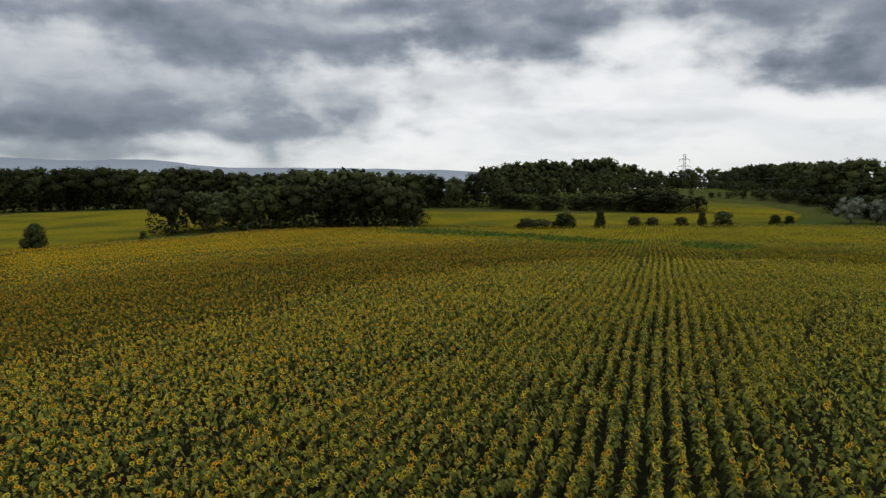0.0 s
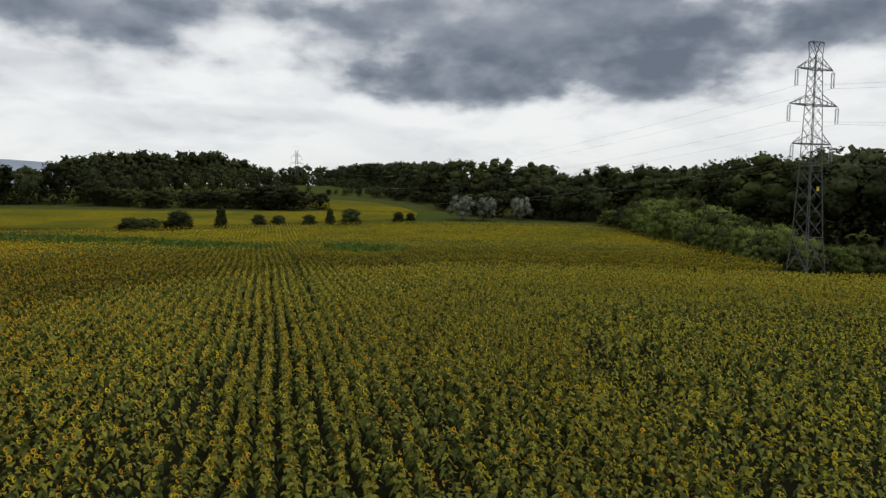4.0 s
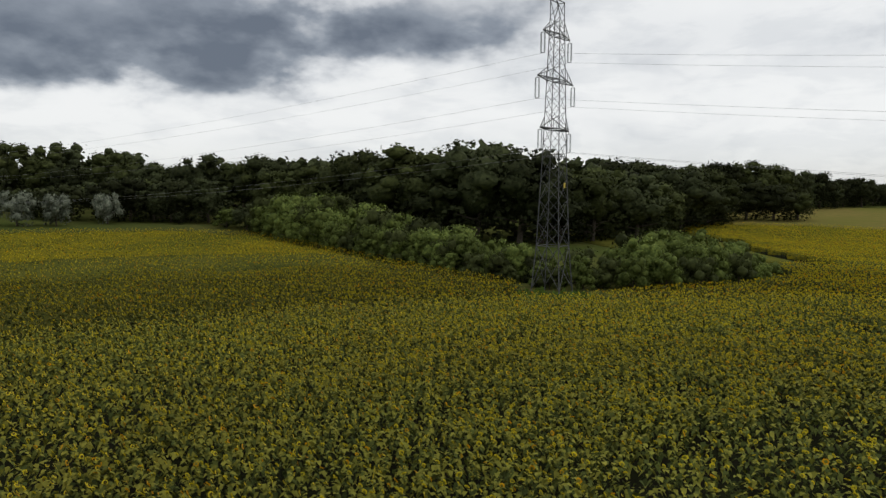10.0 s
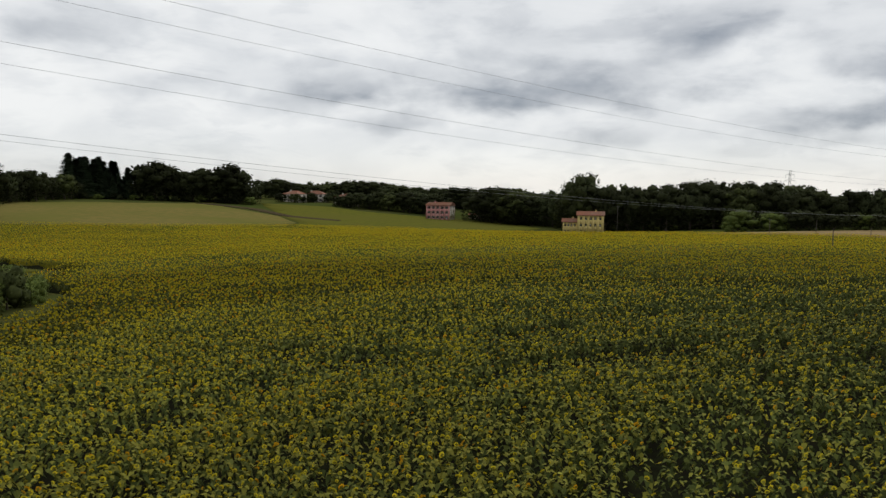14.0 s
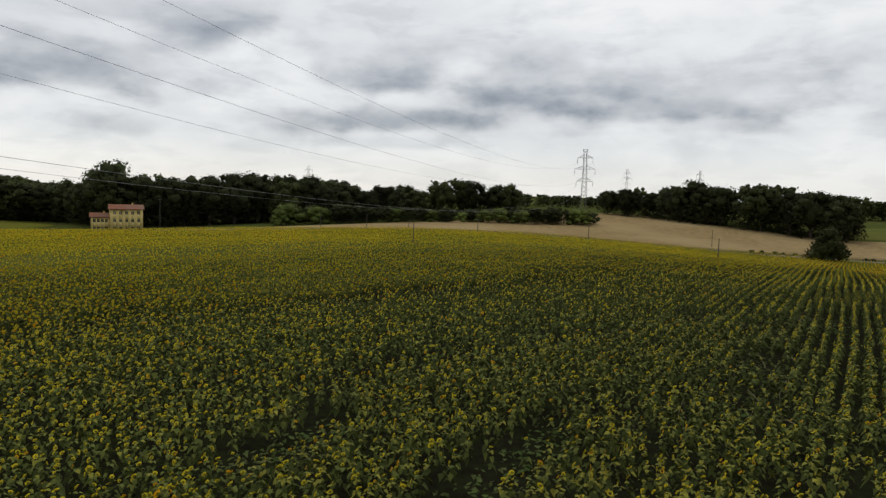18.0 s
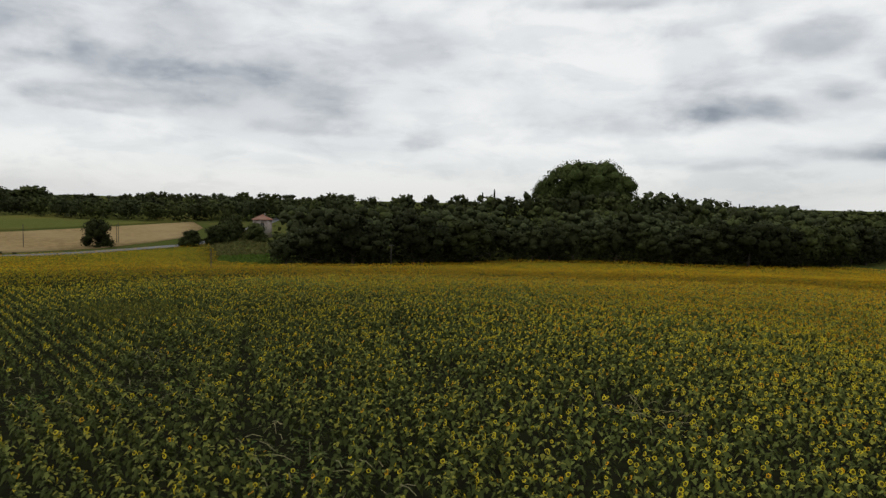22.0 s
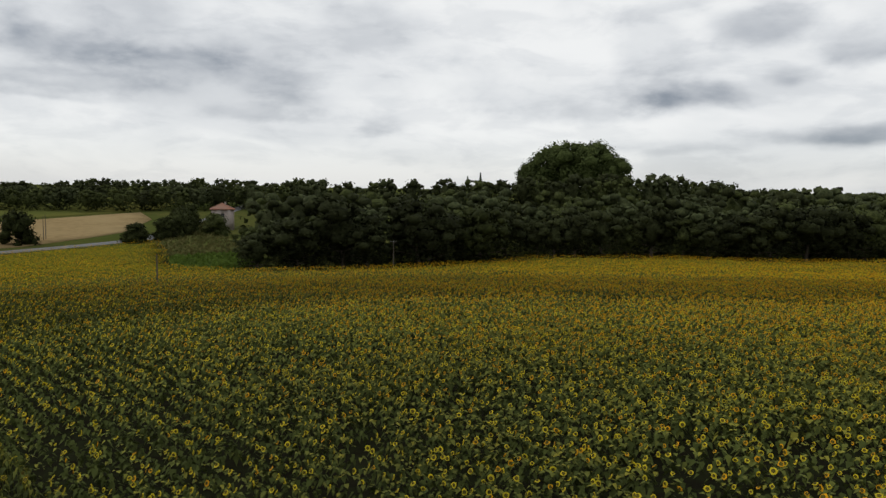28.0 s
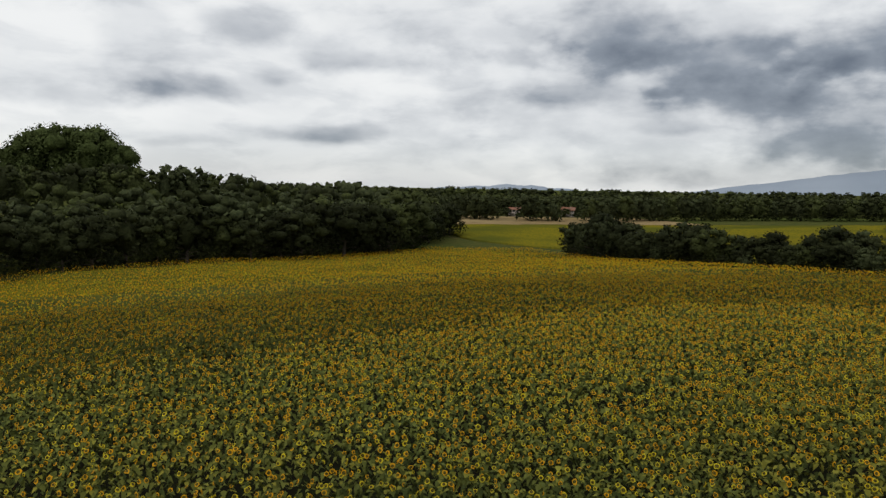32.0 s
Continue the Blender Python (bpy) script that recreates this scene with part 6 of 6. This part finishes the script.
# ---- the nearest sunflowers, one by one ----
def sunflower_proto(seed):
    rng = np.random.RandomState(seed)
    bud = seed < 3
    e = new("sunflower")
    lean = 0.06 * rng.randn(2)
    co, f = joined([limb((0, 0, -0.05), (lean[0], lean[1], 1.0), 0.02, 0.017, 5), limb((lean[0], lean[1], 1.0), (lean[0] * 1.5 + 0.05, lean[1], 1.55), 0.017, 0.014, 5)])
    part("stalk", mesh_from("stalk", co, [f], [M["leaf"]], smooth=True), e)
    for k in range(9):
        z = 0.55 + 0.105 * k
        a, ln = k * 2.4 + rng.rand(), 0.24 - 0.014 * k + 0.04 * rng.rand()
        p = [(0.02, 0, 0.03), (0.09, 0, 0.06), (0.09 + ln * 0.35, ln * 0.40, 0.04), (0.09 + ln * 0.35, 0, 0.07), (0.09 + ln * 0.35, -ln * 0.40, 0.04), (0.09 + ln * 0.75, ln * 0.2, -0.05), (0.09 + ln * 0.75, -ln * 0.2, -0.05), (0.09 + ln, 0, -0.14 - 0.06 * rng.rand())]
        v = np.array([(x * math.cos(a) - y * math.sin(a) + lean[0], x * math.sin(a) + y * math.cos(a) + lean[1], w + z) for x, y, w in p])
        # top leaves coloured as lit, those under them darkened as shade
        part("leaf", mesh_from("leaf", v, [np.array([(1, 2, 3), (1, 3, 4), (0, 1, 1 + 2)]), np.array([(3, 2, 5, 7), (3, 7, 6, 4)])], [M["leaf_ripe_lit" if k > 6 else "leaf" if k == 6 else "leaf_shaded"]]), e)
    # the head looks along +x and up a little
    tilt = 0.45 + 0.25 * rng.randn()
    nrm, sd = np.array([math.cos(tilt), 0, math.sin(tilt)]), np.array([0, 1.0, 0])
    upv = np.cross(nrm, sd)
    mid = np.array([lean[0] * 1.5 + 0.10, lean[1], 1.57])
    vs, fs = [], []
    for k in range(14):
        a = k * 2 * math.pi / 14
        for r_, da in ((0.058, -0.16), (0.075 if bud else 0.108 + 0.012 * rng.rand(), 0.0), (0.058, 0.16)):
            vs.append(mid + r_ * (math.cos(a + da) * sd + math.sin(a + da) * upv) + nrm * (0.012 if r_ < 0.1 else 0.02 * rng.rand()))
        fs.append((3 * k, 3 * k + 1, 3 * k + 2))
    petals = part("petals", mesh_from("petals", np.array(vs), [np.array(fs)], [M["leaf_ripe_lit" if bud else "petal"]]), e, "half-closed greenish petals" if bud else "ring of yellow petals")
    ring = [mid + nrm * 0.022 + 0.062 * (math.cos(a) * sd + math.sin(a) * upv) for a in np.arange(9) * 2 * math.pi / 9]
    back = [mid - nrm * 0.03 + 0.055 * (math.cos(a) * sd + math.sin(a) * upv) for a in np.arange(9) * 2 * math.pi / 9]
    i = np.arange(9)
    part("seed_disc", mesh_from("seed_disc", np.array(ring + [mid + nrm * 0.03]), [np.stack([i, (i + 1) % 9, i * 0 + 9], -1)], [M["disc"]]), e, "brown seed disc")
    part("calyx", mesh_from("calyx", np.array(ring + back + [mid - nrm * 0.05]), [np.stack([i, (i + 1) % 9, (i + 1) % 9 + 9, i + 9], -1), np.stack([i + 9, (i + 1) % 9 + 9, i * 0 + 18], -1)], [M["leaf"]]), e)
    return tagged(e, "sunflower with a half-closed head and broad green leaves" if bud else "yellow sunflower in bloom with broad dark green leaves", "sunflower", "nearest sunflowers")


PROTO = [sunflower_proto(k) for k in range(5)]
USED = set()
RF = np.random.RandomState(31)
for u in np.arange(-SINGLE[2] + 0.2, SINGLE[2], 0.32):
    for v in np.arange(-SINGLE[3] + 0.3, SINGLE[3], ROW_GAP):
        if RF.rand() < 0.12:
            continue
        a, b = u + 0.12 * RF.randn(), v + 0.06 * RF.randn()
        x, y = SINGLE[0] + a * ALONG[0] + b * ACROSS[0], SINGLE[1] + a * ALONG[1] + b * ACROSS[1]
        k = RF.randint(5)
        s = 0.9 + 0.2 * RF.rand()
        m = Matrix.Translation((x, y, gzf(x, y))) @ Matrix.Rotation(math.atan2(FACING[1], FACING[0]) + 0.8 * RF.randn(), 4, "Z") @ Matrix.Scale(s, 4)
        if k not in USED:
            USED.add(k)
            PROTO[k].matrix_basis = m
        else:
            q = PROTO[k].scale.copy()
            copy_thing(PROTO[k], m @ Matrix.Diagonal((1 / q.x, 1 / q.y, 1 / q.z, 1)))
